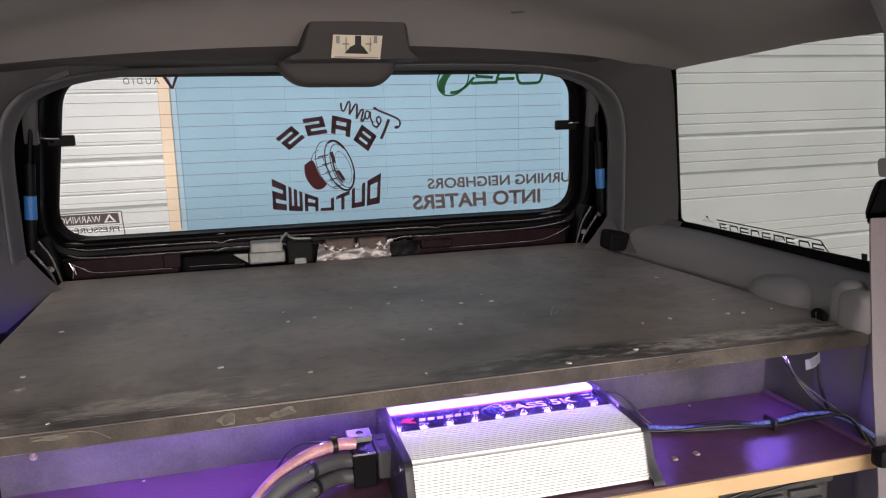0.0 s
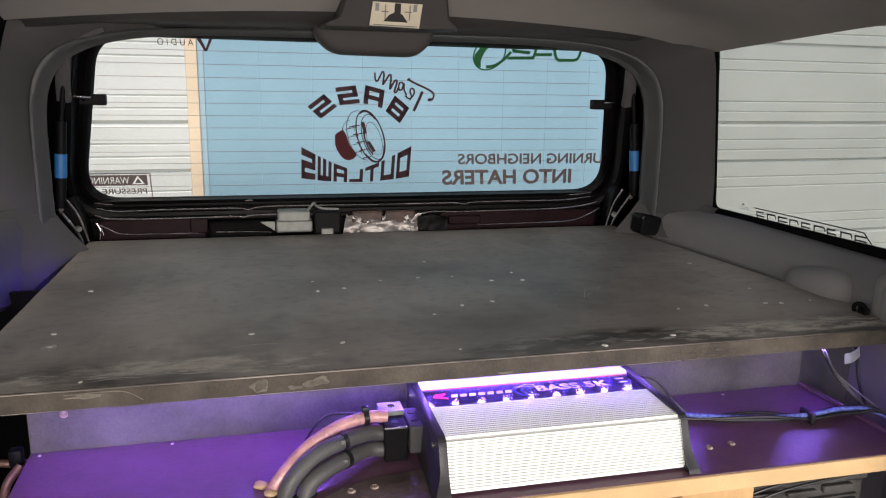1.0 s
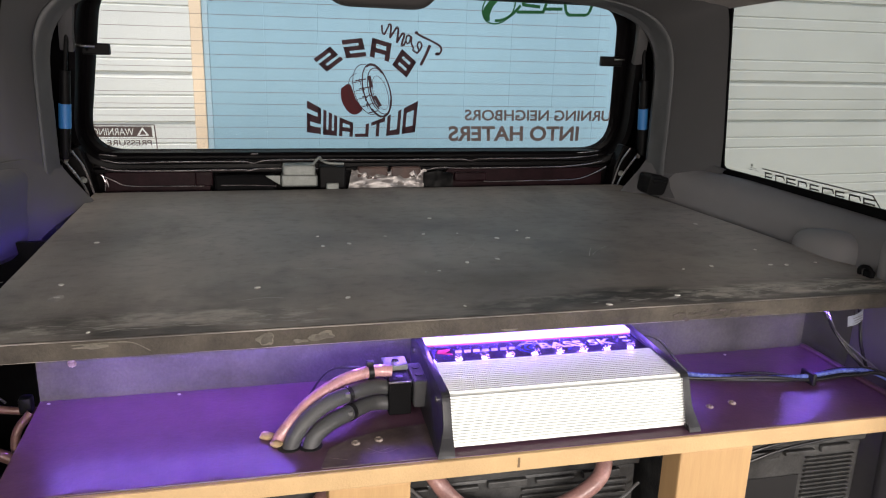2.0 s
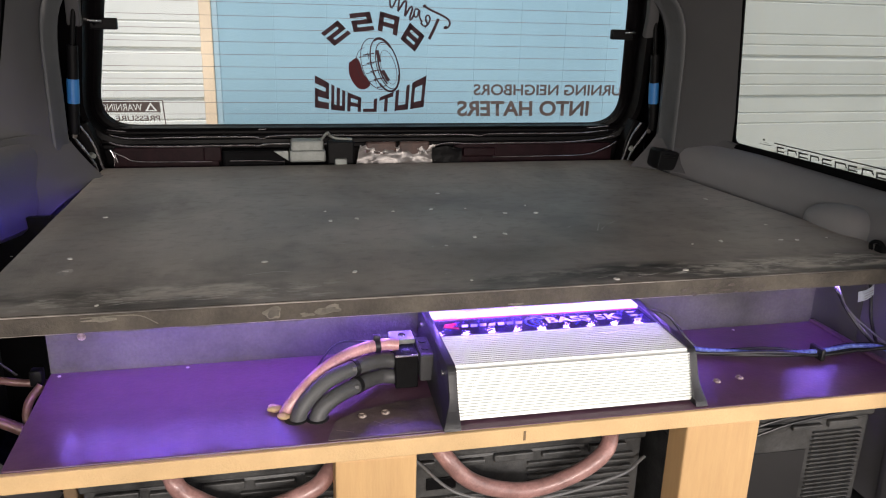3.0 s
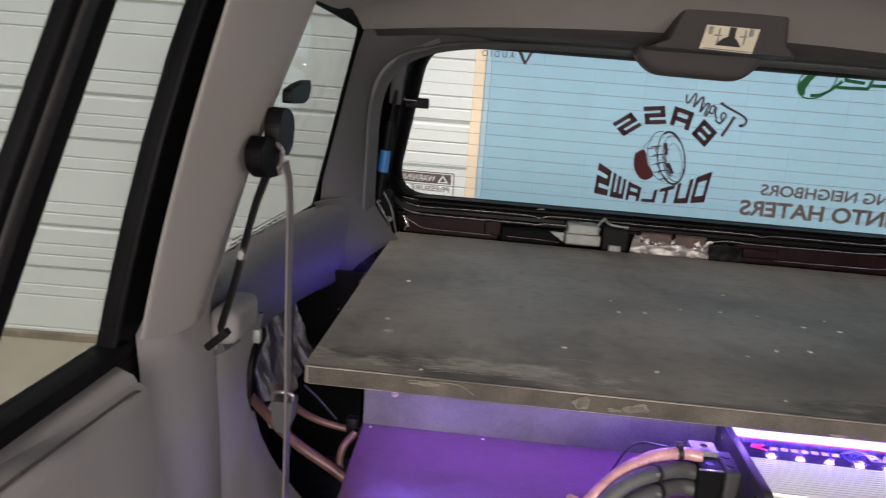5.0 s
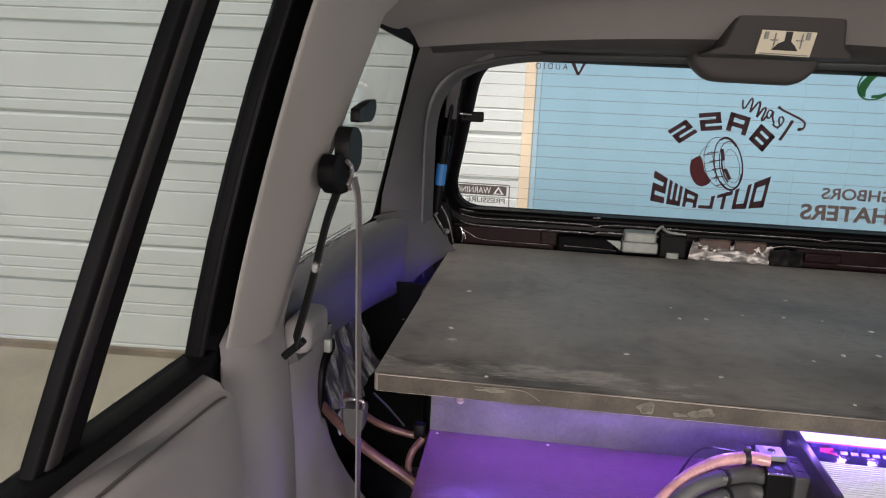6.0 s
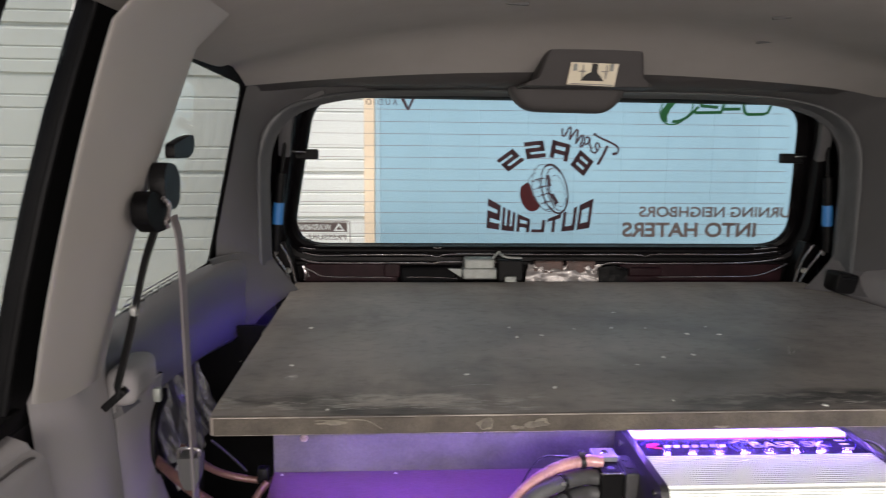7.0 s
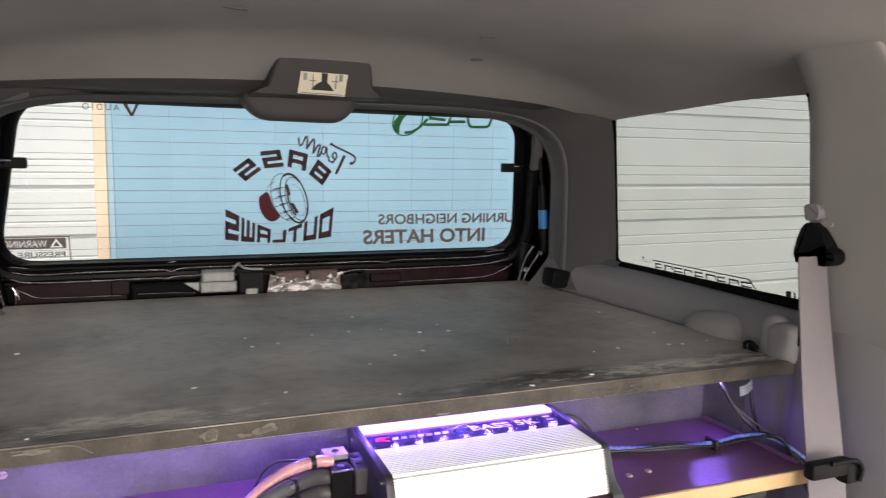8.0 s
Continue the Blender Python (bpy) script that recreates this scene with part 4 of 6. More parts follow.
# lower shell: stepped black ledge above a maroon face
ledge = prism([(1.838, 1.168), (1.822, 1.170), (1.806, 1.168), (1.800, 1.162), (1.800, 1.157), (1.792, 1.155), (1.790, 1.149), (1.795, 1.145), (1.795, 1.140), (1.786, 1.138), (1.784, 1.130), (1.790, 1.128), (1.80, 1.0), (1.85, 1.0)], "x", -0.556, 0.562, 0.0012)
add("upper_ledge", ledge, "black_paint", tail, "dusty black painted ledge")
for lo, hi in ((-0.535, -0.332), (0.165, 0.535)):
    face = prism(rounded([(lo, 1.05), (hi, 1.05), (hi, 1.134), (lo, 1.134)], 0.008, 3), "y", 1.772, 1.79, 0.002)
    add("inner_panel", face, "maroon", tail, "glossy dark maroon inner panel")
# beads in bright metal, drawing the highlights along the shell's rolled edges
for pts, r in (([(-0.545, 1.800, 1.166), (-0.50, 1.802, 1.1615), (-0.40, 1.804, 1.163), (-0.26, 1.804, 1.163), (-0.235, 1.800, 1.166), (-0.215, 1.804, 1.163), (0.2, 1.804, 1.163), (0.27, 1.803, 1.1605), (0.46, 1.803, 1.162), (0.535, 1.800, 1.168)], 0.0012),
               ([(-0.540, 1.790, 1.157), (-0.50, 1.790, 1.150), (-0.40, 1.788, 1.1515), (-0.27, 1.787, 1.1515), (-0.245, 1.785, 1.148), (-0.20, 1.787, 1.154), (0.02, 1.787, 1.153), (0.19, 1.787, 1.153), (0.225, 1.785, 1.150), (0.26, 1.787, 1.154), (0.45, 1.788, 1.154), (0.53, 1.790, 1.160)], 0.0013),
               ([(-0.540, 1.776, 1.145), (-0.51, 1.774, 1.1375), (-0.42, 1.773, 1.1355), (-0.275, 1.772, 1.1365), (-0.255, 1.770, 1.135), (-0.225, 1.771, 1.139), (-0.10, 1.771, 1.138)], 0.0016),
               ([(0.10, 1.773, 1.126), (0.145, 1.771, 1.137), (0.20, 1.771, 1.1355), (0.30, 1.771, 1.136), (0.43, 1.772, 1.137), (0.50, 1.774, 1.142), (0.54, 1.777, 1.149)], 0.0014),
               ([(-0.540, 1.770, 1.130), (-0.515, 1.768, 1.118), (-0.49, 1.766, 1.108), (-0.42, 1.766, 1.106), (-0.345, 1.766, 1.1055)], 0.0015),
               ([(-0.31, 1.762, 1.107), (-0.25, 1.761, 1.1065), (-0.20, 1.761, 1.104)], 0.0012), ([(0.25, 1.767, 1.106), (0.38, 1.766, 1.107), (0.47, 1.767, 1.109), (0.52, 1.769, 1.124), (0.545, 1.772, 1.136)], 0.0014),
               ([(-0.536, 1.762, 1.132), (-0.530, 1.761, 1.116), (-0.532, 1.761, 1.100)], 0.0014), ([(-0.528, 1.757, 1.124), (-0.524, 1.757, 1.108)], 0.0012)):
    add("metal_bead", tube(pts, r, 8), "bead", tail, "rolled metal bead with its highlight put into the colour")
for s in (-1, 1):
    gusset = prism([(s * 0.540, 1.06), (s * 0.600, 1.06), (s * 0.602, 1.18), (s * 0.570, 1.19), (s * 0.552, 1.14)], "y", 1.742, 1.775, 0.003)
    add("gusset", gusset, "black_paint", tail, "black painted gusset")
    add("cable_end", tube([(s * 0.555, 1.735, 1.085), (s * 0.565, 1.73, 1.12), (s * 0.590, 1.72, 1.165), (s * 0.597, 1.71, 1.182)], 0.0030, 8), "bead", tail, "worn steel strut link")
    add("cable_end", tube([(s * 0.548, 1.738, 1.10), (s * 0.560, 1.732, 1.150), (s * 0.578, 1.725, 1.185)], 0.0022, 8), "bead", tail, "worn steel strut link")
    add("bolt", rod((s * 0.566, 1.735, 1.128), (s * 0.560, 1.727, 1.127), 0.0055, 0.005, 10), "grey_box", tail, "pale plastic bolt cap")
    add("ball_stud", rod((s * 0.592, 1.70, 1.176), (s * 0.580, 1.69, 1.172), 0.006, 0.005, 12), "chrome", tail, "steel ball stud")
add("clip", box((-0.361, 1.762, 1.106), (-0.326, 1.776, 1.136), 0.003), "maroon", tail)
add("clip", box((0.182, 1.760, 1.108), (0.256, 1.774, 1.128), 0.004), "maroon", tail)
add("sound_deadener", moved(box((-0.325, 1.765, 1.07), (-0.20, 1.785, 1.128), 0.006), pose(0, 0, 0)), "rubber", tail, "black sound-deadening patch")
add("sound_deadener", uneven_pad(0.112, 0.178), "black", tail, "black sound-deadening patch")
motor = thing("wiper_motor", "grey cast wiper motor on the bared tailgate", "motor", at=(-0.153, 1.76, 1.10))
mb = box((-0.190, 1.738, 1.106), (-0.116, 1.785, 1.130), 0.004)
box((-0.187, 1.742, 1.126), (-0.120, 1.785, 1.150), 0.005, mb)
add("case", mb, "grey_box", motor)
add("shaft_arm", tube([(-0.125, 1.750, 1.150), (-0.112, 1.748, 1.165), (-0.106, 1.755, 1.158), (-0.092, 1.757, 1.152), (-0.06, 1.757, 1.150)], 0.0028, 10), "grey_box", motor)
add("bracket", box((-0.112, 1.752, 1.098), (-0.056, 1.782, 1.146), 0.004), "black", motor, "black plastic bracket")
add("plug", box((-0.098, 1.742, 1.092), (-0.072, 1.752, 1.112), 0.003), "grey_box", motor)
add("wedge", prism([(-0.222, 1.128), (-0.192, 1.128), (-0.192, 1.108)], "y", 1.748, 1.756, 0.001), "grey_box", motor)
# crumpled foil patch
rows = []
for j in range(13):
    z = 1.090 + 0.046 * j / 12
    rows.append([(-0.052 + 0.172 * i / 36 + (0.010 * j / 12 if i < 8 else 0), 1.758 + 0.007 * noise.noise(Vector((i * 0.17 + j * 0.13, j * 0.34, 3))) + 0.0022 * abs(noise.noise(Vector((i * 0.33 - j * 0.2, j * 0.5, 8)))) + 0.010 * j / 12, z - (0.010 * abs(noise.noise(Vector((i * 0.3, 0, 2)))) * 2 if j > 8 else 0)) for i in range(37)])
back = [[(x, y + 0.0015, z) for x, y, z in row] for row in rows[::-1]]
solo("foil_patch", loft(rows + back), "foil", "crumpled silver foil deadening patch on the tailgate", "foil patch")
for x0, x1 in ((-0.030, 0.036), (0.042, 0.108)):
    add("inner_panel", box((x0, 1.766, 1.112), (x1, 1.778, 1.142), 0.004), "rust", tail, "brown primer coated inner panel")

# gas struts
strut = thing("gas_strut", "black gas strut with a blue label band", "gas strut", at=(-0.575, 1.69, 1.18), group="tailgate struts")
add("tube", rod((-0.580, 1.692, 1.19), (-0.566, 1.686, 1.335), 0.0095, None, 16), "black", strut)
add("piston_rod", rod((-0.566, 1.686, 1.335), (-0.545, 1.672, 1.462), 0.0042, None, 12), "black", strut)
add("label_band", rod((-0.5765, 1.691, 1.232), (-0.5725, 1.689, 1.276), 0.0108, None, 16), "blue_band", strut, "blue label band")
add("end_socket", rod((-0.545, 1.674, 1.455), (-0.541, 1.668, 1.478), 0.008, 0.006, 12), "black", strut)
add("end_socket", rod((-0.581, 1.693, 1.175), (-0.580, 1.692, 1.195), 0.008, 0.0095, 12), "black", strut)
copy_thing(strut, Matrix.Translation((0.583, 1.69, 1.18)) @ Matrix.Diagonal((-1, 1, 1, 1)))


# ---- writing and prints on the rear glass, read from outside and so mirrored here ----
def letters(text, size=1.0, shear=0.0, bold=0.0):
    """The flat mesh of a text in the built-in font, one unit high, from x = 0."""
    cu = bpy.data.curves.new("text", "FONT")
    cu.body, cu.size, cu.shear, cu.offset = text, size, shear, bold
    ob = bpy.data.objects.new("text", cu)
    me = bpy.data.meshes.new_from_object(ob)
    bm = bmesh.new()
    bm.from_mesh(me)
    bpy.data.objects.remove(ob)
    bpy.data.meshes.remove(me)
    xs, ys = [v.co.x for v in bm.verts], [v.co.y for v in bm.verts]
    moved(bm, Matrix.Translation((-min(xs), -min(ys), 0)))
    return bm, max(xs) - min(xs), max(ys) - min(ys)


def fitted(text, cx, cz, wide, high, turn=0.0, shear=0.0, bold=0.0, mirror=True):
    """A text of a given width and height about (cx, cz), as x, z places."""
    bm, w, h = letters(text, 1.0, shear, bold)
    k = -1 if mirror else 1
    moved(bm, Matrix.Translation((cx, cz, 0)) @ Matrix.Rotation(radians(turn), 4, "Z") @ Matrix.Diagonal((k * wide / w, high / h, 1, 1)) @ Matrix.Translation((-w / 2, -h / 2, 0)))
    return bm


def to_glass(bm, off=0.003):
    for v in bm.verts:
        v.co = on_glass(v.co.x, v.co.y, off)
    return bm


def shape(polys):
    bm = bmesh.new()
    for p in polys:
        bm.faces.new([bm.verts.new((x, z, 0)) for x, z in p])
    return bm


def ellipse(cx, cz, a, b, turn, n=40, start=0.0, end=360.0):
    c, s = math.cos(radians(turn)), math.sin(radians(turn))
    out = []
    for k in range(n + (end - start < 360)):
        t = radians(start + (end - start) * k / n)
        u, w = a * math.cos(t), b * math.sin(t)
        out.append((cx + u * c - w * s, cz + u * s + w * c))
    return out


def band(cx, cz, a, b, turn, wide, start=0.0, end=360.0, n=40):
    """A line of some width along an ellipse."""
    o, i = ellipse(cx, cz, a, b, turn, n, start, end), ellipse(cx, cz, a - wide, b - wide, turn, n, start, end)
    m = len(o)
    full = end - start >= 360
    return [(o[k], o[(k + 1) % m], i[(k + 1) % m], i[k]) for k in range(m if full else m - 1)]


def stroke(points, wide):
    out = []
    for (x0, z0), (x1, z1) in zip(points, points[1:]):
        d = math.hypot(x1 - x0, z1 - z0) or 1
        nx, nz = -(z1 - z0) / d * wide / 2, (x1 - x0) / d * wide / 2
        out.append(((x0 + nx, z0 + nz), (x1 + nx, z1 + nz), (x1 - nx, z1 - nz), (x0 - nx, z0 - nz)))
    return out


def sticker(name, bm, material, label="", off=0.003):
    return hang(part(name, to_glass(bm, off), M[material], None, label, False), rear_pane)


GLYPH = {"S": [[(1, .88), (.12, .88), (.12, .5), (.88, .5), (.88, .12), (0, .12)]], "B": [[(.12, 0), (.12, 1)], [(.12, .88), (.88, .88), (.88, .12), (.12, .12)], [(.12, .5), (.88, .5)]],
         "A": [[(.12, 0), (.12, .88), (.88, .88), (.88, 0)], [(.12, .42), (.88, .42)]], "O": [[(.12, 0), (.12, 1)], [(.12, .88), (.88, .88), (.88, .12), (.12, .12)]], "U": [[(.12, 1), (.12, .12), (.88, .12), (.88, 1)]],
         "T": [[(0, .88), (1, .88)], [(.5, .88), (.5, 0)]], "L": [[(.12, 1), (.12, .12), (1, .12)]], "W": [[(.1, 1), (.1, .12), (.9, .12), (.9, 1)], [(.5, .12), (.5, 1)]]}


def block_letter(ch, place, wide=0.24):
    """A square-cut letter; place maps its unit box to x, z."""
    quads = []
    for line in GLYPH[ch]:
        for (u0, v0), (u1, v1) in zip(line, line[1:]):
            h = wide / 2
            du, dv = (h if u0 != u1 else 0), (h if v0 != v1 else 0)
            lo, hi = (max(0, min(u0, u1) - du - (h if du == 0 else 0)), max(0, min(v0, v1) - dv - (h if dv == 0 else 0))), (min(1, max(u0, u1) + du + (h if du == 0 else 0)), min(1, max(v0, v1) + dv + (h if dv == 0 else 0)))
            quads.append([place(u, v) for u, v in (lo, (hi[0], lo[1]), hi, (lo[0], hi[1]))])
    return quads


def tilted(cx, cz, w, h, turn, slant=0.0):
    c, s = math.cos(radians(turn)), math.sin(radians(turn))
    def place(u, v):
        a, b = -(u - 0.5 + slant * (v - 0.5)) * w, (v - 0.5) * h
        return cx + a * c - b * s, cz + a * s + b * c
    return place


for ch, x, z, turn in (("B", 0.066, 1.359, -38), ("A", 0.015, 1.385, -14), ("S", -0.039, 1.387, 7), ("S", -0.090, 1.364, 38)):
    sticker("club_letter", shape(block_letter(ch, tilted(x, z, 0.0415, 0.0365, turn, 0.15))), "ink", "dark maroon mirrored block letter")


def arched(x0, x1):
    def place(u, v):
        x = x0 + (x1 - x0) * u
        e = abs(x + 0.016) / 0.118
        low, high = 1.1995 + 0.011 * e * e, 1.226 + 0.054 * e ** 1.25
        return x, low + v * (high - low)
    return place


for k, ch in enumerate("OUTLAWS"):
    x = 0.103 - 0.0343 * k
    sticker("club_letter", shape(block_letter(ch, arched(x, x - 0.0295), 0.24)), "ink", "dark maroon mirrored block letter")
script = []
for line, wide in (([(0.116, 1.397), (0.110, 1.379), (0.101, 1.356)], 0.0062), ([(0.084, 1.421), (0.095, 1.415), (0.112, 1.408), (0.128, 1.401), (0.138, 1.395), (0.141, 1.387), (0.137, 1.379), (0.130, 1.381)], 0.0042),
                   ([(0.080, 1.388), (0.088, 1.382), (0.095, 1.385), (0.099, 1.395), (0.096, 1.402), (0.091, 1.402), (0.090, 1.395), (0.094, 1.386), (0.090, 1.379)], 0.0036),
                   ([(0.074, 1.413), (0.068, 1.415), (0.065, 1.408), (0.067, 1.400), (0.072, 1.400), (0.074, 1.408), (0.076, 1.413), (0.077, 1.400), (0.083, 1.389)], 0.0036),
                   ([(0.014, 1.433), (0.016, 1.420), (0.020, 1.416), (0.026, 1.428), (0.030, 1.436), (0.033, 1.430), (0.032, 1.409)], 0.0036), ([(0.032, 1.409), (0.039, 1.421), (0.045, 1.430), (0.048, 1.425), (0.047, 1.400)], 0.0042),
                   ([(0.047, 1.400), (0.053, 1.412), (0.058, 1.419), (0.061, 1.415), (0.057, 1.396), (0.061, 1.395), (0.065, 1.404)], 0.0042)):
    pts = [(v.x, v.y) for v in smooth_path([(x, z, 0) for x, z in line], 6)]
    script += stroke(pts, wide)
script += [ellipse(0.085, 1.421, 0.0036, 0.0026, 20, 14), ellipse(0.133, 1.380, 0.0045, 0.0034, 10, 14)]
sticker("script_lettering", shape(script), "ink", "dark maroon mirrored script word Team")
sticker("slogan_lettering", fitted("TURNING NEIGHBORS", 0.396, 1.250, 0.372, 0.025, 0, 0.16, 0.02), "ink_grey", "grey-brown mirrored slogan lettering")
sticker("slogan_lettering", fitted("INTO HATERS", 0.336, 1.207, 0.316, 0.036, 0, 0.16, 0.03), "ink_grey", "grey-brown mirrored slogan lettering")
# drawing of a loudspeaker driver
curve = [(v.x, v.y) for v in smooth_path([(-0.063, 1.306, 0), (-0.061, 1.281, 0), (-0.047, 1.257, 0), (-0.030, 1.250, 0), (-0.016, 1.262, 0), (-0.031, 1.283, 0), (-0.045, 1.315, 0), (-0.063, 1.306, 0)], 4)][:-1]
sticker("driver_drawing", shape([curve]), "ink_red", "wine red magnet of the driver drawing", 0.004)
lines = band(0.012, 1.302, 0.028, 0.060, 20, 0.0026) + band(0.018, 1.301, 0.023, 0.052, 20, 0.0018) + band(0.020, 1.298, 0.015, 0.038, 20, 0.001) + band(-0.006, 1.304, 0.030, 0.056, 20, 0.0014, 70, 265) + band(-0.022, 1.298, 0.024, 0.042, 20, 0.0012, 80, 250)
for k in range(4):
    z = 1.322 - 0.017 * k
    lines += stroke([(-0.042 + 0.007 * k, z - 0.004), (-0.018 + 0.006 * k, z + 0.001)], 0.0013) + stroke([(-0.026 + 0.006 * k, z + 0.006), (-0.022 + 0.006 * k, z - 0.008)], 0.0013)
lines += [[(-0.010, 1.333), (-0.003, 1.334), (0.004, 1.310), (-0.003, 1.308)], [(0.004, 1.291), (0.011, 1.293), (0.025, 1.271), (0.018, 1.268)]]
lines += band(0.012, 1.302, 0.028, 0.060, 20, 0.0045, 215, 330) + band(0.012, 1.302, 0.028, 0.060, 20, 0.0050, 35, 105) + band(0.019, 1.300, 0.020, 0.047, 20, 0.0034, 150, 230)
for k in range(5):
    z = 1.335 - 0.017 * k
    lines += stroke([(-0.034 + 0.008 * k, z - 0.012), (-0.012 + 0.007 * k, z - 0.008)], 0.0024)
sticker("driver_drawing", shape(lines), "ink", "dark outline of the driver drawing", 0.006)
# green emblem: a ring and plain blocks
em = shape(band(0.250, 1.476, 0.037, 0.0325, 42, 0.0030) + [[(0.232, 1.492), (0.219, 1.473), (0.2185, 1.458), (0.226, 1.449), (0.236, 1.448), (0.233, 1.460), (0.238, 1.476), (0.250, 1.492)]])
swoosh = [(v.x, v.y) for v in smooth_path([(0.246, 1.449, 0), (0.262, 1.451, 0), (0.279, 1.461, 0), (0.296, 1.480, 0)], 6)]
join(em, shape(stroke(swoosh, 0.0062)))
for line in ([(0.389, 1.491), (0.396, 1.472), (0.403, 1.4655), (0.443, 1.4665), (0.448, 1.472), (0.451, 1.489)], [(0.351, 1.4755), (0.387, 1.4765)], [(0.350, 1.487), (0.346, 1.466)], [(0.290, 1.4675), (0.346, 1.4690)], [(0.350, 1.4905), (0.304, 1.4895), (0.299, 1.4820), (0.338, 1.4790)]):
    join(em, shape(stroke(line, 0.0062)))
sticker("emblem", em, "ink_green", "dark green ring and block emblem")
em = shape([[(-0.326, 1.490), (-0.318, 1.490), (-0.308, 1.468), (-0.312, 1.466)], [(-0.296, 1.490), (-0.302, 1.490), (-0.312, 1.466), (-0.308, 1.466)]])
join(em, fitted("A U D I O", -0.3635, 1.4815, 0.064, 0.0115))
sticker("emblem", em, "ink", "thin dark emblem with the mirrored word AUDIO")
# warning label
def cut_out(rect, *shapes):
    """A rectangle with letters cut through it."""
    bm = bmesh.new()
    for s in shapes:
        join(bm, s)
    bmesh.ops.remove_doubles(bm, verts=bm.verts, dist=1e-7)
    inner = [e for e in bm.edges if len(e.link_faces) > 1]
    bmesh.ops.delete(bm, geom=bm.faces[:], context="FACES_ONLY")
    bmesh.ops.delete(bm, geom=[e for e in inner if e.is_valid], context="EDGES")
    v = [bm.verts.new((x, z, 0)) for x, z in rect]
    for a, b in zip(v, v[1:] + v[:1]):
        bm.edges.new((a, b))
    bmesh.ops.triangle_fill(bm, use_beauty=True, edges=bm.edges[:])
    return bm


wl = shape(stroke([(-0.562, 1.168), (-0.562, 1.2245), (-0.438, 1.2245), (-0.438, 1.166)], 0.0022))
sticker("warning_label", wl, "ink_grey", "grey framed warning label", 0.002)
tri = [(-0.474, 1.2015), (-0.450, 1.2015), (-0.462, 1.2200)]
sign = shape([(tri[0], tri[1], (-0.4555, 1.2040), (-0.4685, 1.2040)), (tri[1], tri[2], (-0.462, 1.2145), (-0.4555, 1.2040)), (tri[2], tri[0], (-0.4685, 1.2040), (-0.462, 1.2145))])
sticker("label_print", cut_out([(-0.558, 1.199), (-0.444, 1.199), (-0.444, 1.2215), (-0.558, 1.2215)], fitted("WARNING", -0.518, 1.2100, 0.078, 0.0150), sign), "ink_grey", "grey band with the mirrored word WARNING cut out", 0.002)
sticker("label_print", fitted("PRESSURE", -0.490, 1.187, 0.086, 0.012, 0, 0, 0.015), "ink_grey", "mirrored grey lettering PRESSURE", 0.003)
# ---- lamp housing on the rear header ----
lamp = thing("header_lamp", "dark grey header lamp housing with its lens missing", "lamp housing", at=(0.01, 1.56, 1.50))
front = rounded([(-0.103, 1.504), (0.128, 1.504), (0.128, 1.510), (0.113, 1.520), (0.108, 1.545), (0.103, 1.567), (0.086, 1.5785), (-0.044, 1.579), (-0.064, 1.569), (-0.072, 1.545), (-0.080, 1.518), (-0.103, 1.509)], [0.002, 0.002, 0.002, 0.006, 0.010, 0.008, 0.010, 0.010, 0.008, 0.010, 0.006, 0.002], 4)
rows = []
for dy, grow in ((0.060, 1.05), (0.035, 1.04), (0.018, 1.03), (0.008, 1.015), (0.002, 0.985), (0.0, 0.955)):
    rows.append([(0.012 + (x - 0.012) * grow, 1.500 + dy - (z - 1.535) * 0.4 * grow, 1.535 + (z - 1.535) * grow) for x, z in front])
hb = loft(rows, closed=True)
hb.verts.ensure_lookup_table()
caps = [hb.verts[len(front) * 5 + k].co.copy() for k in range(len(front))]
add("housing", hb, "trim_dark", lamp)
fan = bmesh.new()
rim, core = [fan.verts.new(c) for c in caps], fan.verts.new((0.012, 1.500, 1.535))
for k in range(len(rim)):
    fan.faces.new((rim[k], rim[(k + 1) % len(rim)], core))
add("housing_face", fan, "trim_dark", lamp, "", False)
def lens(x, z, off):
    return (x, 1.500 - (z - 1.535) * 0.4 - 0.001 - off, z)
def slab(poly, lo, hi):
    bm = bmesh.new()
    poly = [(-0.259 + (x + 0.25) * 0.962, 1.419 + (z - 1.42) * 0.962) for x, z in poly]
    a, b = [bm.verts.new(lens(x, z, lo)) for x, z in poly], [bm.verts.new(lens(x, z, hi)) for x, z in poly]
    bm.faces.new(a), bm.faces.new(b[::-1])
    for k in range(len(poly)):
        bm.faces.new((a[k], a[(k + 1) % len(poly)], b[(k + 1) % len(poly)], b[k]))
    return bm
add("reflector", slab([(-0.010, 1.512), (0.080, 1.509), (0.083, 1.549), (-0.006, 1.551)], 0.0, 0.004), "cream", lamp, "cream lamp base")
add("bulb_opening", slab([(0.014, 1.519), (0.058, 1.518), (0.050, 1.528), (0.044, 1.533), (0.044, 1.549), (0.033, 1.549), (0.033, 1.534), (0.024, 1.530)], 0.0045, 0.006), "ink_black", lamp, "dark bulb opening")
for x, z in ((0.002, 1.542), (0.070, 1.542)):
    add("contact", slab([(x - 0.003, z - 0.006), (x + 0.003, z - 0.006), (x + 0.003, z + 0.006), (x - 0.003, z + 0.006)], 0.0045, 0.008), "grey_box", lamp, "metal contact")
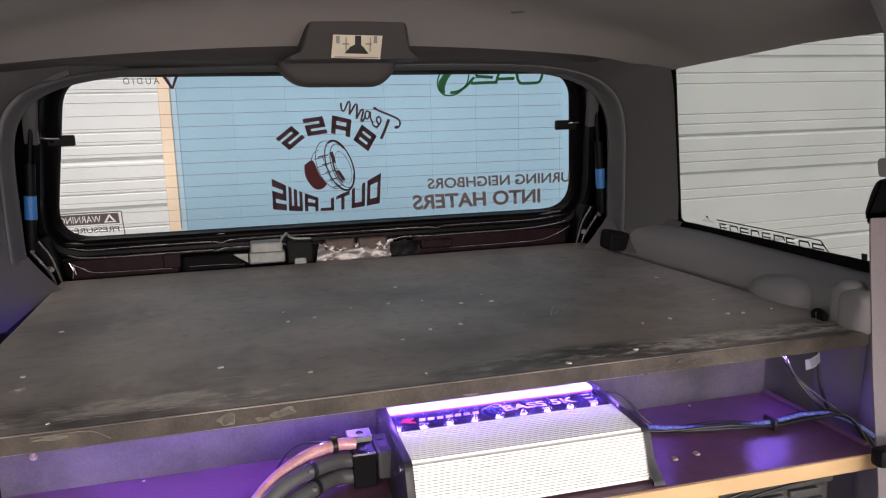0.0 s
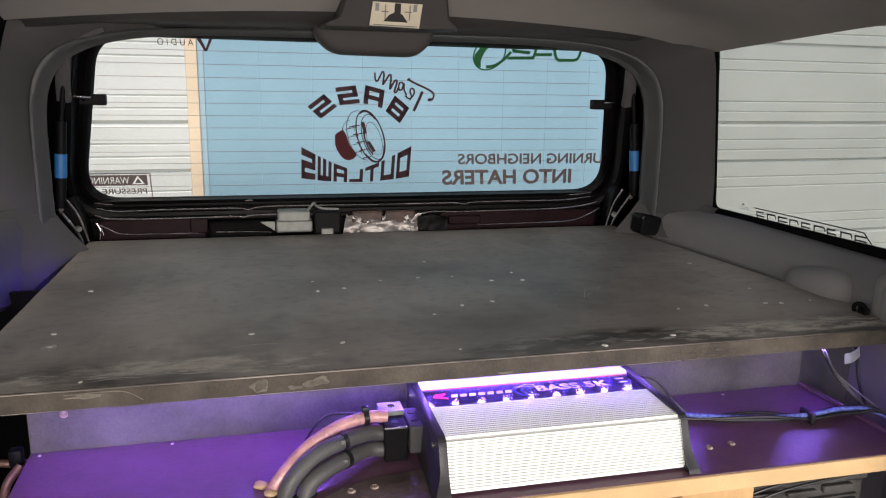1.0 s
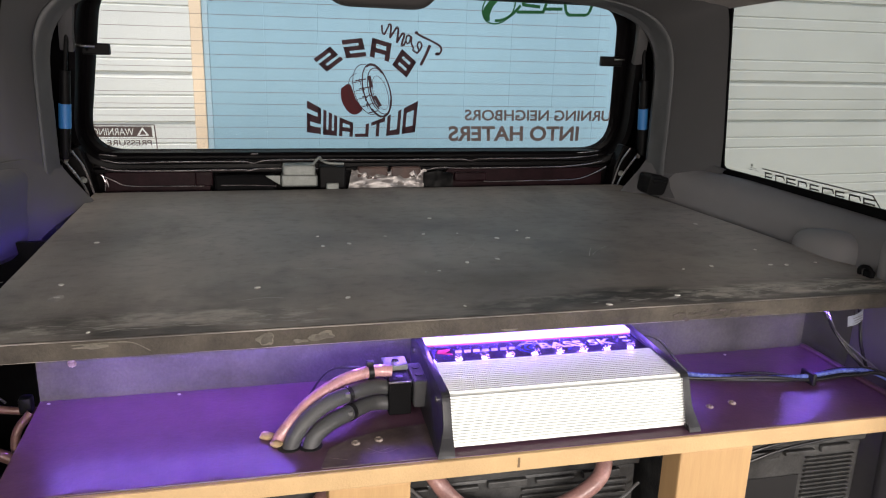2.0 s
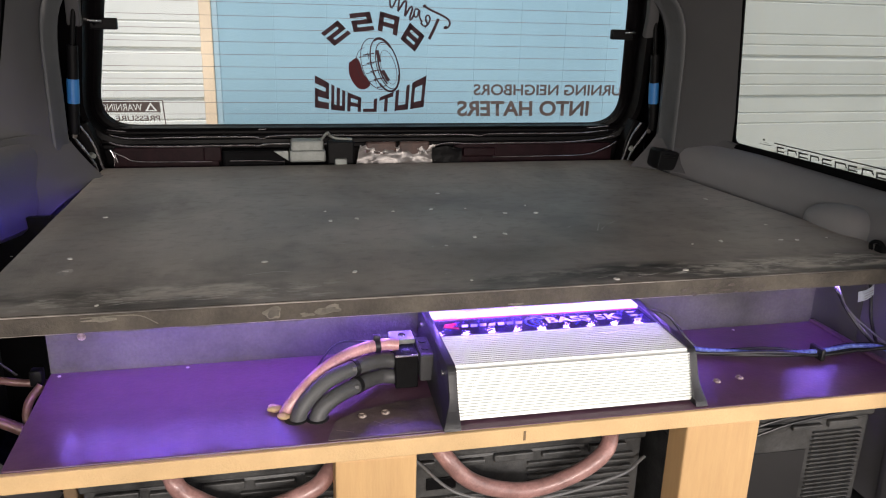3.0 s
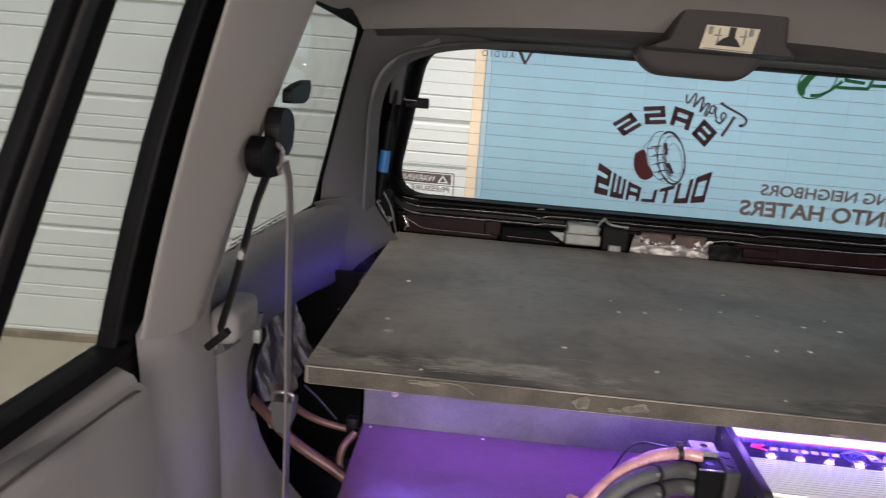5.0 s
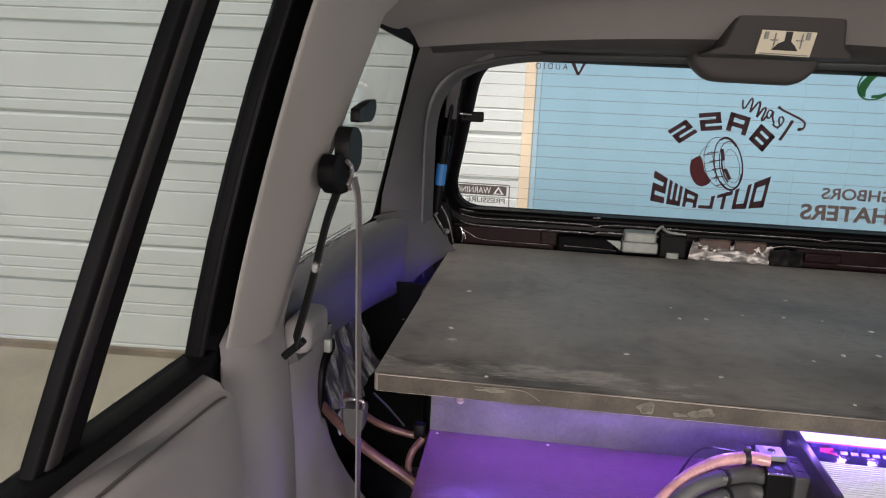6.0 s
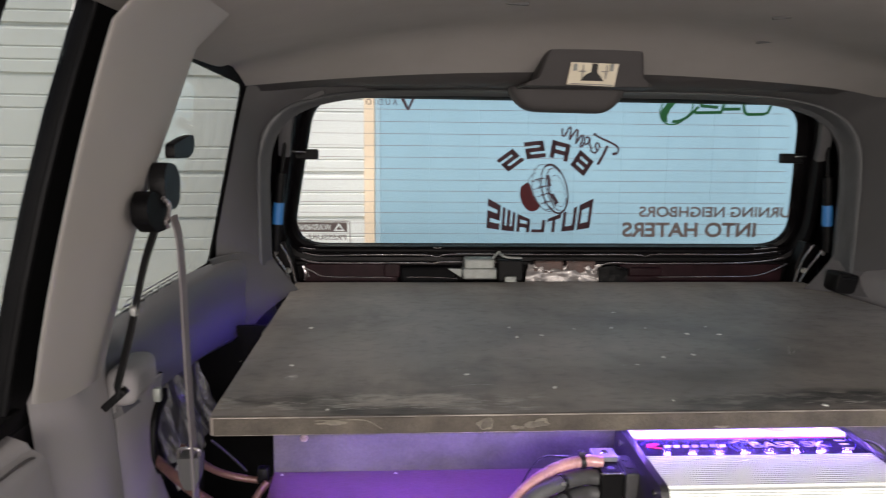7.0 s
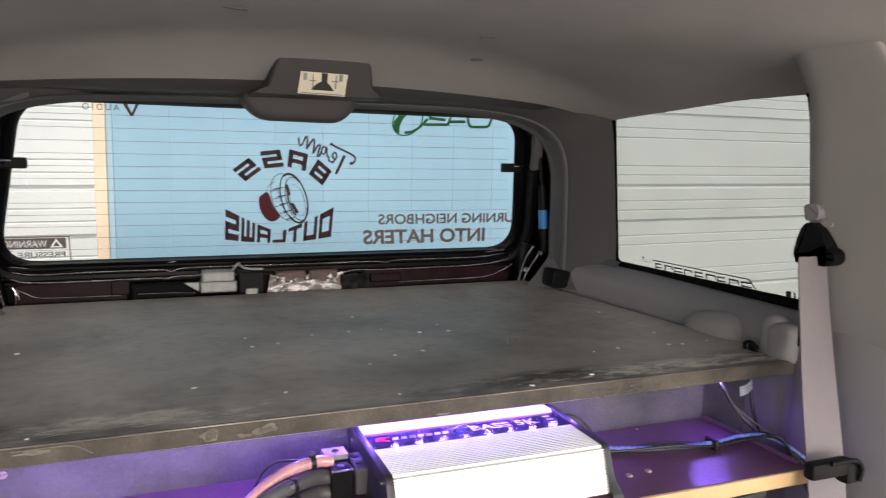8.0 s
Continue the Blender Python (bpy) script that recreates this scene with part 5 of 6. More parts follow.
for q in ([(-0.004, 1.5125), (0.076, 1.5105), (0.076, 1.512), (-0.004, 1.514)], [(0.010, 1.534), (0.022, 1.534), (0.022, 1.536), (0.010, 1.536)], [(0.052, 1.534), (0.064, 1.534), (0.064, 1.536), (0.052, 1.536)], [(0.016, 1.522), (0.0175, 1.522), (0.0175, 1.546), (0.016, 1.546)], [(0.060, 1.522), (0.0615, 1.522), (0.0615, 1.546), (0.060, 1.546)]):
    add("lamp_rib", slab(q, 0.0045, 0.0075), "trim_light", lamp)
line = rounded([(-0.116, 1.524), (0.110, 1.524), (0.110, 1.494), (0.082, 1.460), (-0.084, 1.462), (-0.116, 1.496)], [0.004, 0.004, 0.014, 0.026, 0.026, 0.014], 6)
shells = []
for y, grow in ((1.655, 0.93), (1.648, 1.0), (1.632, 1.015), (1.618, 0.99), (1.609, 0.93), (1.605, 0.82), (1.603, 0.65), (1.602, 0.35), (1.602, 0.0)):
    shells.append([(-0.003 + (x + 0.003) * (0.6 + 0.4 * grow), y, 1.505 + (z - 1.505) * grow) for x, z in line])
visor = loft(shells, closed=True)
add("visor", visor, "trim_dark", lamp, "dark grey moulded visor under the lamp")
strip = tube([(-0.50, 1.662, 1.497), (-0.2, 1.668, 1.503), (0.2, 1.668, 1.503), (0.50, 1.662, 1.496)], 0.006, 8)
solo("header_seal", strip, "seal_grey", "grey rubber seal along the rear header", "seal", kind="structure")

# ---- the large board ----
board = thing("board", "black painted wooden board, dusty and scuffed, lying on the box", "board", at=(0, 1.35, 1.078))
corners = rounded([(-0.540, 0.962), (0.643, 0.970), (0.566, 1.742), (-0.548, 1.740)], [0.010, 0.012, 0.006, 0.006], 4)
bd = prism(corners, "z", 1.0785, 1.1, 0.0025)
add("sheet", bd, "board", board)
n = 120
rows = [[], [], [], []]
for k in range(n + 1):
    x = -0.534 + 1.168 * k / n
    y = 0.962 + 0.008 * (x + 0.54) / 1.183
    d = 0.0006 * noise.noise(Vector((x * 40, 0, 0)))
    for j, (dy, z) in enumerate(((0.0035, 1.1003), (-0.0010, 1.0985), (-0.0012, 1.0800), (0.003, 1.0782))):
        rows[j].append((x, y + dy + d, z + d * 0.6))
add("front_edge", loft(rows), "board_edge", board, "worn brown front edge of the board")
def blob(cx, cz, a, b, seed, n=22):
    """An irregular worn patch outline."""
    out = []
    for k in range(n):
        t = 2 * math.pi * k / n
        r = 0.72 + 0.55 * noise.noise(Vector((math.cos(t) * 1.3, math.sin(t) * 1.3, seed)))
        out.append((cx + a * r * math.cos(t), cz + b * r * math.sin(t)))
    return out


for k, (cx, cz, a, b) in enumerate(((-0.226, 1.0895, 0.014, 0.0085), (-0.168, 1.0900, 0.019, 0.0075), (-0.190, 1.0860, 0.010, 0.004), (0.05, 1.083, 0.012, 0.0025), (-0.40, 1.094, 0.02, 0.003))):
    bm = bmesh.new()
    o = [bm.verts.new((x, 0.9605 + 0.008 * (x + 0.54) / 1.183 - 0.0016, z)) for x, z in blob(cx, cz, a, b, k * 3.7)]
    if k < 2:                                        # chipped to the core, with a pale rim
        i = [bm.verts.new((x, 0.9605 + 0.008 * (x + 0.54) / 1.183 - 0.0014, z)) for x, z in blob(cx + 0.002, cz - 0.001, a * 0.68, b * 0.6, k * 3.7 + 0.4)]
        for q in range(len(o)):
            bm.faces.new((o[q], o[(q + 1) % len(o)], i[(q + 1) % len(o)], i[q]))
        core = bmesh.new()
        core.faces.new([core.verts.new((v.co.x, v.co.y + 0.0003, v.co.z)) for v in i])
        add("chipped_patch", core, "chip_core", board, "grey-brown chipped core", False)
    else:
        bm.faces.new(o)
    add("chipped_patch", bm, "chip", board, "grey chipped patch", False)
for k in range(16):                                  # torn fibres along the lower part of the front edge
    cx = 0.268 + 0.0072 * k
    bm = bmesh.new()
    bm.faces.new([bm.verts.new((x, 0.9605 + 0.008 * (x + 0.54) / 1.183 - 0.0016, z)) for x, z in blob(cx, 1.0865 + 0.005 * math.sin(k * 2.3), 0.006 + 0.003 * math.sin(k * 1.7), 0.0022 + 0.0010 * math.cos(k * 2.9), k * 5.1)])
    add("torn_patch", bm, "torn", board, "torn reddish wood fibres", False)
SPOTS = [(-.471, 1.356), (-.144, 1.354), (-.140, 1.295), (-.099, 1.304), (-.037, 1.342), (.061, 1.457), (.027, 1.348), (.084, 1.346), (.141, 1.309), (.192, 1.304), (.190, 1.354), (.057, 1.182), (.106, 1.193), (.008, 1.147),
         (-.236, 1.109), (-.128, 1.055), (.007, 1.004), (.185, .983), (.289, 1.002), (.359, 1.107), (.409, 1.115), (.532, 1.361), (.533, 1.188), (.504, 1.109), (.528, 1.105), (.582, 1.110), (-.474, 1.155), (-.467, 1.104), (-.409, .985)]
head = rod((0, 0, 0), (0, 0, 0.0010), 0.0036, 0.0030, 10)
me = mesh_of("screw", head, M["screw"], True)
small = mesh_of("screw", rod((0, 0, 0), (0, 0, 0.0008), 0.0022, 0.0018, 8), M["screw"], True)
for k, (x, y) in enumerate(SPOTS):
    piece("screw", me if k % 3 != 1 else small, pose(x, y, 1.1001, 2, -1, k * 40) @ Matrix.Diagonal((1.25, 0.85, 1, 1)), board)
bm = bmesh.new()
bm.faces.new([bm.verts.new((-0.467 + a, 1.100 + b, 1.1008)) for a, b in ((-0.008, -0.010), (0.004, -0.012), (0.009, 0.002), (0.006, 0.012), (-0.003, 0.011), (-0.009, 0.002))])
add("chipped_patch", bm, "scuff", board, "pale chipped patch", False)
# pale scuffs along the front of the sheet
rng = random.Random(21)
for cx, cy, wx, wy, count in ((-0.33, 0.998, 0.11, 0.012, 60), (0.46, 1.012, 0.17, 0.014, 70), (0.245, 0.990, 0.10, 0.006, 14), (-0.05, 1.24, 0.45, 0.2, 46)):
    bm = bmesh.new()
    for k in range(count):
        x, y, l, t = rng.gauss(cx, wx * 0.5), rng.gauss(cy, wy * 0.5), rng.uniform(0.003, 0.016) * (0.5 if wy > 0.1 else 1), rng.uniform(0.0004, 0.0016) * (0.5 if wy > 0.1 else 1)
        a = rng.uniform(-0.3, 0.3) if wy < 0.1 else rng.uniform(-1.5, 1.5)
        if y < 0.975 or abs(x) > 0.6:
            continue
        c, s = math.cos(a), math.sin(a)
        q = [(-l, 0), (-l * 0.4, -t), (l * 0.5, -t * 0.8), (l, 0), (l * 0.4, t), (-l * 0.5, t * 0.7)]
        bm.faces.new([bm.verts.new((x + u * c - w * s, y + u * s + w * c, 1.1004 + 0.000007 * k)) for u, w in q])
    ob = add("scuffing", bm, "scuff", board, "pale scuff marks", False)
    ob["kind"] = "stuff"

for pts in ([(0.250, 1.190), (0.262, 1.215), (0.271, 1.232)], [(0.258, 1.196), (0.280, 1.222), (0.300, 1.238)], [(-0.120, 1.170), (-0.150, 1.180), (-0.185, 1.183)], [(-0.260, 1.060), (-0.230, 1.068), (-0.205, 1.066)], [(0.060, 1.240), (0.085, 1.262), (0.098, 1.290)]):
    line = shape(stroke([(v.x, v.y) for v in smooth_path([(x, y, 0) for x, y in pts], 5)], 0.0011))
    for v in line.verts:
        v.co = (v.co.x, v.co.y, 1.1006)
    bmesh.ops.remove_doubles(line, verts=line.verts, dist=0.0005)
    add("scratch", line, "scuff", board, "thin pale scratch", False)
line = shape(stroke([(v.x, v.y) for v in smooth_path([(-0.420, 1.0965, 0), (-0.385, 1.0975, 0), (-0.362, 1.0960, 0), (-0.345, 1.0860, 0)], 6)], 0.0012))
for v in line.verts:
    v.co = (v.co.x, 0.9605 + 0.008 * (v.co.x + 0.54) / 1.183 - 0.0017, v.co.y)
bmesh.ops.remove_doubles(line, verts=line.verts, dist=0.0006)
add("scratch", line, "chip", board, "pale crack on the front edge", False)

# ---- box under the board, rack with shelf, posts and back panel ----
solo("speaker_box", box((-0.482, 1.068, 0.70), (0.530, 1.690, 1.0775), 0.003), "hollow", "black box under the board, on the load floor", "box")
rack = thing("amplifier_rack", "wooden rack with a dark painted shelf and raw pine posts", "rack", at=(0, 0.95, 0.70))
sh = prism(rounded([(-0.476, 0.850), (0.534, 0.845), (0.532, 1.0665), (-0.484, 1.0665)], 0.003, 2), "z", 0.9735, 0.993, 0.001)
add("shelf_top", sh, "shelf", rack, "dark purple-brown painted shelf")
add("shelf_edge", box((-0.4765, 0.8425, 0.9725), (0.5345, 0.8495, 0.9922), 0.0015), "pine_edge", rack, "raw pale wooden shelf edge")
add("back_panel", box((-0.483, 1.051, 0.9931), (0.529, 1.066, 1.0775), 0.0), "panel", rack, "grey painted back panel")
add("filler_panel", box((0.5305, 1.068, 0.70), (0.630, 1.078, 1.0770), 0.0), "trim", rack, "dark grey filler panel beside the box")
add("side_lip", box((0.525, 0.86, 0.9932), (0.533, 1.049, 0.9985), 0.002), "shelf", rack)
add("nail", box((0.026, 0.8418, 0.9775), (0.026 + 0.0025, 0.8427, 0.9885)), "pine_dark", rack, "brown nail mark")
for x0, x1 in ((-0.171, -0.087), (0.220, 0.312), (-0.47, -0.455)):
    add("post", box((x0, 0.8455 if x1 > -0.2 else 0.99, 0.70), (x1, 0.884 if x1 > -0.2 else 1.04, 0.972), 0.003), "pine" if x1 > -0.2 else "pine_dark", rack, "raw pine post")
head = rod((0, 0, 0), (0, 0, 0.0016), 0.0050, 0.0040, 12)
for a in (0, 90):                                    # raised webs round the cross recess
    join(head, moved(box((0.0012, -0.0030, 0.0014), (0.0028, 0.0030, 0.0024), 0.0004), pose(0, 0, 0, 0, 0, a)))
washer = mesh_of("screw", head, M["rusty"], True)
for x, y in ((-.33, 1.043), (-.472, 1.043), (-.138, .8925), (-.113, .8955), (.288, .903), (.321, .907), (.398, 1.040)):
    piece("screw", washer if y < 1.03 else small, pose(x, y, 0.9942 if x < 0 and y < 1 else 0.9931, 2, 3, 0), rack)
piece("screw", washer, pose(-0.445, 1.0505, 1.038, 90, 0, 0), rack)
# thin patch, browner than the shelf round it
cover = prism(rounded([(-0.178, 0.8505), (-0.044, 0.8505), (-0.044, 0.922), (-0.092, 0.918), (-0.140, 0.905), (-0.166, 0.888)], 0.004, 3), "z", 0.9931, 0.9942, 0.0003)
add("access_plate", cover, "plate", rack, "thin dark brown patch on the shelf")
for pts in ([(-0.168, 0.868), (-0.150, 0.861)], [(-0.128, 0.880), (-0.112, 0.868), (-0.094, 0.874)], [(-0.126, 0.868), (-0.104, 0.876)]):
    line = shape(stroke([(v.x, v.y) for v in smooth_path([(x, y, 0) for x, y in pts], 5)], 0.0010))
    for v in line.verts:
        v.co = (v.co.x, v.co.y, 0.9946)
    bmesh.ops.remove_doubles(line, verts=line.verts, dist=0.0005)
    add("scratch", line, "rusty", rack, "thin pale scratch", False)

# ---- LED tape under the board ----
tape = thing("led_strip", "lit violet LED tape stuck under the board", "led strip", at=(0, 1.02, 1.078))
add("tape", box((-0.47, 0.994, 1.0703), (0.535, 1.007, 1.0782), 0.0), "led_base", tape)
led = mesh_of("led", box((-0.0035, -0.0035, -0.0003), (0.0035, 0.0035, 0), 0.0), M["led"])
for k in [n for n in range(31) if n not in (23, 25, 26, 27, 28)]:      # some have failed
    piece("led", led, pose(-0.455 + 0.0326 * k, 1.000, 1.0702), tape)

dim = mesh_of("led", box((-0.0025, -0.0025, -0.0016), (0.0025, 0.0025, 0), 0.0), M["led_dim"])
for k in range(7):
    piece("led", dim, pose(-0.549, 1.37 + 0.034 * k, 1.084, 0, 90, 0), tape)
add("tape", box((-0.5485, 1.34, 1.084), (-0.5475, 1.64, 1.096)), "led_base", tape)

# ---- amplifier ----
amp = thing("amplifier", "silver finned aluminium car amplifier with black end plates on the shelf", "amplifier", at=(0.09, 0.95, 0.994))
AX0, AX1 = -0.041, 0.230
prof = [(1.045, 0.996), (0.8625, 0.996)]


def fin(y, z, ny, nz, half, tall):
    """One fin of the profile at y, z, standing along (ny, nz)."""
    ty, tz = nz, -ny
    return [(y - ty * half, z - tz * half), (y - ty * half * 0.55 + ny * tall, z - tz * half * 0.55 + nz * tall), (y + ty * half * 0.55 + ny * tall, z + tz * half * 0.55 + nz * tall), (y + ty * half, z + tz * half)]


for k in range(17):                                  # front fins, the face leaning back
    s = k / 16
    prof += fin(0.8640 + 0.0165 * s, 0.9995 + 0.0455 * s, -0.94, 0.34, 0.00095, 0.0036)
for k in range(16):                                  # fins on the shoulder
    s = k / 15
    prof += fin(0.8845 + 0.069 * s, 1.0472 + 0.0015 * s, 0, 1, 0.0015, 0.0028)
prof += [(0.9565, 1.0505), (0.9565, 1.0475), (1.0075, 1.0480), (1.0075, 1.0530)]
for k in range(6):
    prof += fin(1.0115 + 0.006 * k, 1.0530, 0, 1, 0.0022, 0.0014)
prof += [(1.045, 1.0530)]
add("heatsink", prism(prof, "x", AX0, AX1), "alu", amp, "finned silver aluminium heatsink", False)
add("badge_plate", box((AX0 + 0.001, 0.9572, 1.0478), (AX1 - 0.001, 1.0070, 1.0506), 0.0008), "badge", amp, "glossy dark badge plate with violet light put into its colour")
side = rounded([(0.846, 0.9935), (0.875, 0.9935), (1.046, 0.9935), (1.046, 1.0555), (0.957, 1.0525), (0.8760, 1.0515), (0.8670, 1.030), (0.8620, 1.017), (0.8540, 1.006), (0.8480, 0.999)], [0.002, 0.004, 0.004, 0.006, 0.01, 0.008, 0.012, 0.01, 0.01, 0.006], 4)
for x0, x1, way in ((AX0 - 0.009, AX0, -1), (AX1, AX1 + 0.009, 1)):
    end = prism(side, "x", x0, x1, 0.0012)
    for v in end.verts:                              # the foot flares outward at the front
        if (v.co.x - (x0 + x1) / 2) * way > 0 and v.co.y < 0.89:
            v.co.x += way * (0.009 if way < 0 else 0.005) * min(1.0, max(0.0, (1.022 - v.co.z) / 0.026)) ** 1.4
    if way > 0:
        moved(end, Matrix.Translation((0, 0.004, 0)))
    add("end_plate", end, "amp_black", amp, "black end plate")
for y, z in ((0.892, 1.038), (0.900, 1.008), (1.02, 1.04)):
    add("screw", rod((AX0 - 0.0115, y, z), (AX0 - 0.008, y, z), 0.0038, None, 12), "chrome", amp, "small steel screw")
text = fitted("BASS 5K", 0.146, 0.984, 0.096, 0.017, 0, 0.0, 0.03, False)
for v in text.verts:
    v.co = (v.co.x, v.co.y, 1.0508)
add("lettering", text, "badge_grey", amp, "silver lettering BASS 5K", False)
mk = bmesh.new()
for k in range(7):                                   # plain slanted blocks in place of the maker's name
    x = -0.010 + 0.0112 * k
    join(mk, shape([[(x, 0.9785), (x + 0.0078, 0.9785), (x + 0.0098, 0.9865), (x + 0.0020, 0.9865)]]))
join(mk, shape(stroke([(v.x, v.y) for v in smooth_path([(0.076, 0.990, 0), (0.086, 0.994, 0), (0.094, 0.990, 0), (0.099, 0.996, 0), (0.090, 0.999, 0), (0.080, 0.994, 0)], 5)], 0.0010)))
for v in mk.verts:
    v.co = (v.co.x, v.co.y, 1.0508)
add("emblem", mk, "badge_grey", amp, "plain silver block emblem", False)
mk = shape([[(-0.032, 0.980), (-0.014, 0.973), (-0.014, 0.979), (-0.021, 0.982), (-0.014, 0.987), (-0.014, 0.992), (-0.028, 0.990)]])
for v in mk.verts:
    v.co = (v.co.x, v.co.y, 1.0511)
add("emblem", mk, "badge_red", amp, "red swoosh emblem", False)
add("pinstripe", box((AX0 + 0.003, 1.0035, 1.0505), (AX1 - 0.003, 1.0050, 1.0510), 0.0002), "badge_red", amp, "thin red line along the badge")
swirl = bmesh.new()
for r, a0, a1 in ((0.012, 20, 210), (0.018, 60, 250), (0.025, 100, 230), (0.031, -40, 40)):
    arc = [(0.100 + r * 1.2 * math.cos(radians(a)), 0.981 + r * 0.75 * math.sin(radians(a))) for a in range(a0, a1 + 1, 10)]
    join(swirl, shape(stroke([p for p in arc if 0.959 < p[1] < 1.002], 0.0028)))
for v in swirl.verts:
    v.co = (v.co.x, v.co.y, 1.05070)
add("swirl_print", swirl, "badge_blue", amp, "blue swirl print", False)
for k in range(3):
    add("indicator", box((0.208, 0.970 + 0.011 * k, 1.0504), (0.218, 0.973 + 0.011 * k, 1.0512)), "badge_grey", amp)
add("terminal_block", box((AX0 - 0.0255, 0.940, 1.004), (AX0 - 0.0085, 0.992, 1.037), 0.0025), "trim", amp, "dark grey terminal block")
for y in (0.957, 0.977):
    add("screw", rod((AX0 - 0.017, y, 1.0365), (AX0 - 0.017, y, 1.0382), 0.0045, None, 14), "amp_black", amp)

# ---- power cables ----
clamp = thing("cable_clamp", "black and chrome power terminal adapter beside the amplifier", "terminal", at=(-0.078, 0.965, 0.9955))
add("body", box((-0.0945, 0.943, 0.9955), (-0.0685, 0.984, 1.0365), 0.0015), "black", clamp, "black clamp body")
add("chrome_lip", box((-0.0948, 0.9426, 1.0345), (-0.0682, 0.9445, 1.0368), 0.0005), "chrome", clamp, "bright chrome edge")
add("chrome_plate", box((-0.0955, 0.972, 1.037), (-0.0675, 0.998, 1.0435), 0.001), "grey_box", clamp, "bright chrome clamp plate")
for y, z in ((0.956, 1.0360), (0.985, 1.0430)):
    add("grub_screw", rod((-0.081, y, z), (-0.081, y, z + 0.0016), 0.0048, 0.004, 14), "amp_black" if z < 1.04 else "chrome", clamp)
for z in (1.008, 1.024):
    add("stub", rod((-0.069, 0.962, z), (-0.062, 0.962, z), 0.006, None, 12), "chrome", clamp)


def cable(name, pts, r, material, label, category="cable", group="", n=12):
    return solo(name, tube(pts, r, n), material, label, category, group)


for pts in ([(-0.088, 0.960, 1.0225), (-0.110, 0.957, 1.0260), (-0.143, 0.937, 1.0285), (-0.172, 0.918, 1.0260), (-0.195, 0.905, 1.0110), (-0.206, 0.900, 0.990), (-0.209, 0.899, 0.955)],
            [(-0.088, 0.957, 1.0045), (-0.112, 0.955, 1.0070), (-0.140, 0.930, 1.0110), (-0.166, 0.909, 1.0100), (-0.181, 0.901, 1.0000), (-0.186, 0.897, 0.985), (-0.187, 0.896, 0.955)]):
    cable("power_cable", pts, 0.0088, "cable", "thick black sheathed power cable looping into a hole in the shelf", group="power cables", n=16)
for x, y in ((-0.207, 0.8995), (-0.185, 0.8975)):
    add("cable_hole", rod((x, y, 0.9925), (x, y, 0.9936), 0.0125, None, 20), "ink_black", rack, "dark cable hole")
cable("copper_cable", [(-0.088, 0.965, 1.0400), (-0.108, 0.966, 1.0415), (-0.143, 0.955, 1.0390), (-0.177, 0.932, 1.0310), (-0.203, 0.916, 1.0130), (-0.219, 0.910, 0.992), (-0.222, 0.909, 0.96)],
      0.0070, "copper", "copper cable in a clear jacket looping into the shelf", group="copper cables", n=16)
zt = bmesh.new()
for a, b in (((-0.1395, 0.9390, 1.0284), (-0.1435, 0.9365, 1.0286)), ((-0.1375, 0.9325, 1.0106), (-0.1415, 0.9290, 1.0111))):
    rod(a, b, 0.0098, None, 16, zt)
tie = solo("cable_tie", zt, "wire", "black cable tie with a pale head round the power cables", "cable tie", group="cable ties")
heads = bmesh.new()
for x, y, z in ((-0.1425, 0.9285, 1.0330), (-0.1410, 0.9205, 1.0150)):
    box((x - 0.0028, y - 0.003, z - 0.0022), (x + 0.0028, y + 0.003, z + 0.0022), 0.0008, heads)
add("tie_head", heads, "grey_wire", tie, "pale grey tie head", False)
zt = rod((-0.110, 0.966, 1.0413), (-0.116, 0.965, 1.0412), 0.0088, None, 14)
box((-0.117, 0.962, 1.048), (-0.109, 0.970, 1.054), 0.001, zt)
solo("cable_tie", zt, "wire", "black cable tie round the copper cable", "cable tie", group="cable ties")
cable("thin_wire", [(-0.105, 0.975, 1.040), (-0.128, 0.985, 1.0385), (-0.152, 0.988, 1.0375), (-0.170, 0.975, 1.030), (-0.190, 0.950, 1.010), (-0.202, 0.932, 0.992)], 0.0014, "wire", "thin black wire beside the power cables", n=8)
for x, y, r in ((-0.229, 0.920, 0.0068), (-0.220, 0.902, 0.0060)):
    fb = bmesh.new()
    bmesh.ops.create_icosphere(fb, subdivisions=3, radius=r)
    for v in fb.verts:
        v.co = Vector((v.co.x * 1.15, v.co.y, v.co.z * 0.62)) * (1 + 0.35 * noise.noise(v.co * 160 + Vector((x * 90, 0, 0)))) + Vector((x, y, 0.9965))
    solo("foam_bead", fb, "foam", "yellow foam bead at the cable hole", "foam", group="foam beads")

# signal cables to the right of the amplifier
cable("braided_cable", [(0.238, 0.990, 1.016), (0.270, 0.980, 1.006), (0.325, 0.962, 1.003), (0.390, 0.945, 1.003), (0.450, 0.938, 1.004), (0.505, 0.937, 1.008), (0.545, 0.925, 1.005), (0.590, 0.900, 0.975), (0.62, 0.885, 0.93)], 0.0030, "braid", "blue braided signal cable lying on the shelf")
for k, off in enumerate((0.0055, -0.0055, 0.010, -0.010)):
    cable("thin_wire", [(0.238, 0.992 + off, 1.028 - 0.008 * k), (0.262, 0.990 + off, 1.022 - 0.004 * k), (0.300, 0.972 + off * 0.4, 0.999), (0.390, 0.948 + off, 0.998 + 0.003 * k), (0.450, 0.940 + off * 0.6, 1.000), (0.512, 0.940 + off, 1.004), (0.560, 0.918 + off * 0.5, 1.000), (0.615, 0.890, 0.945 - 0.02 * k)],
          0.0021, "wire", "thin black wire along the braided cable", group="thin wires", n=8)
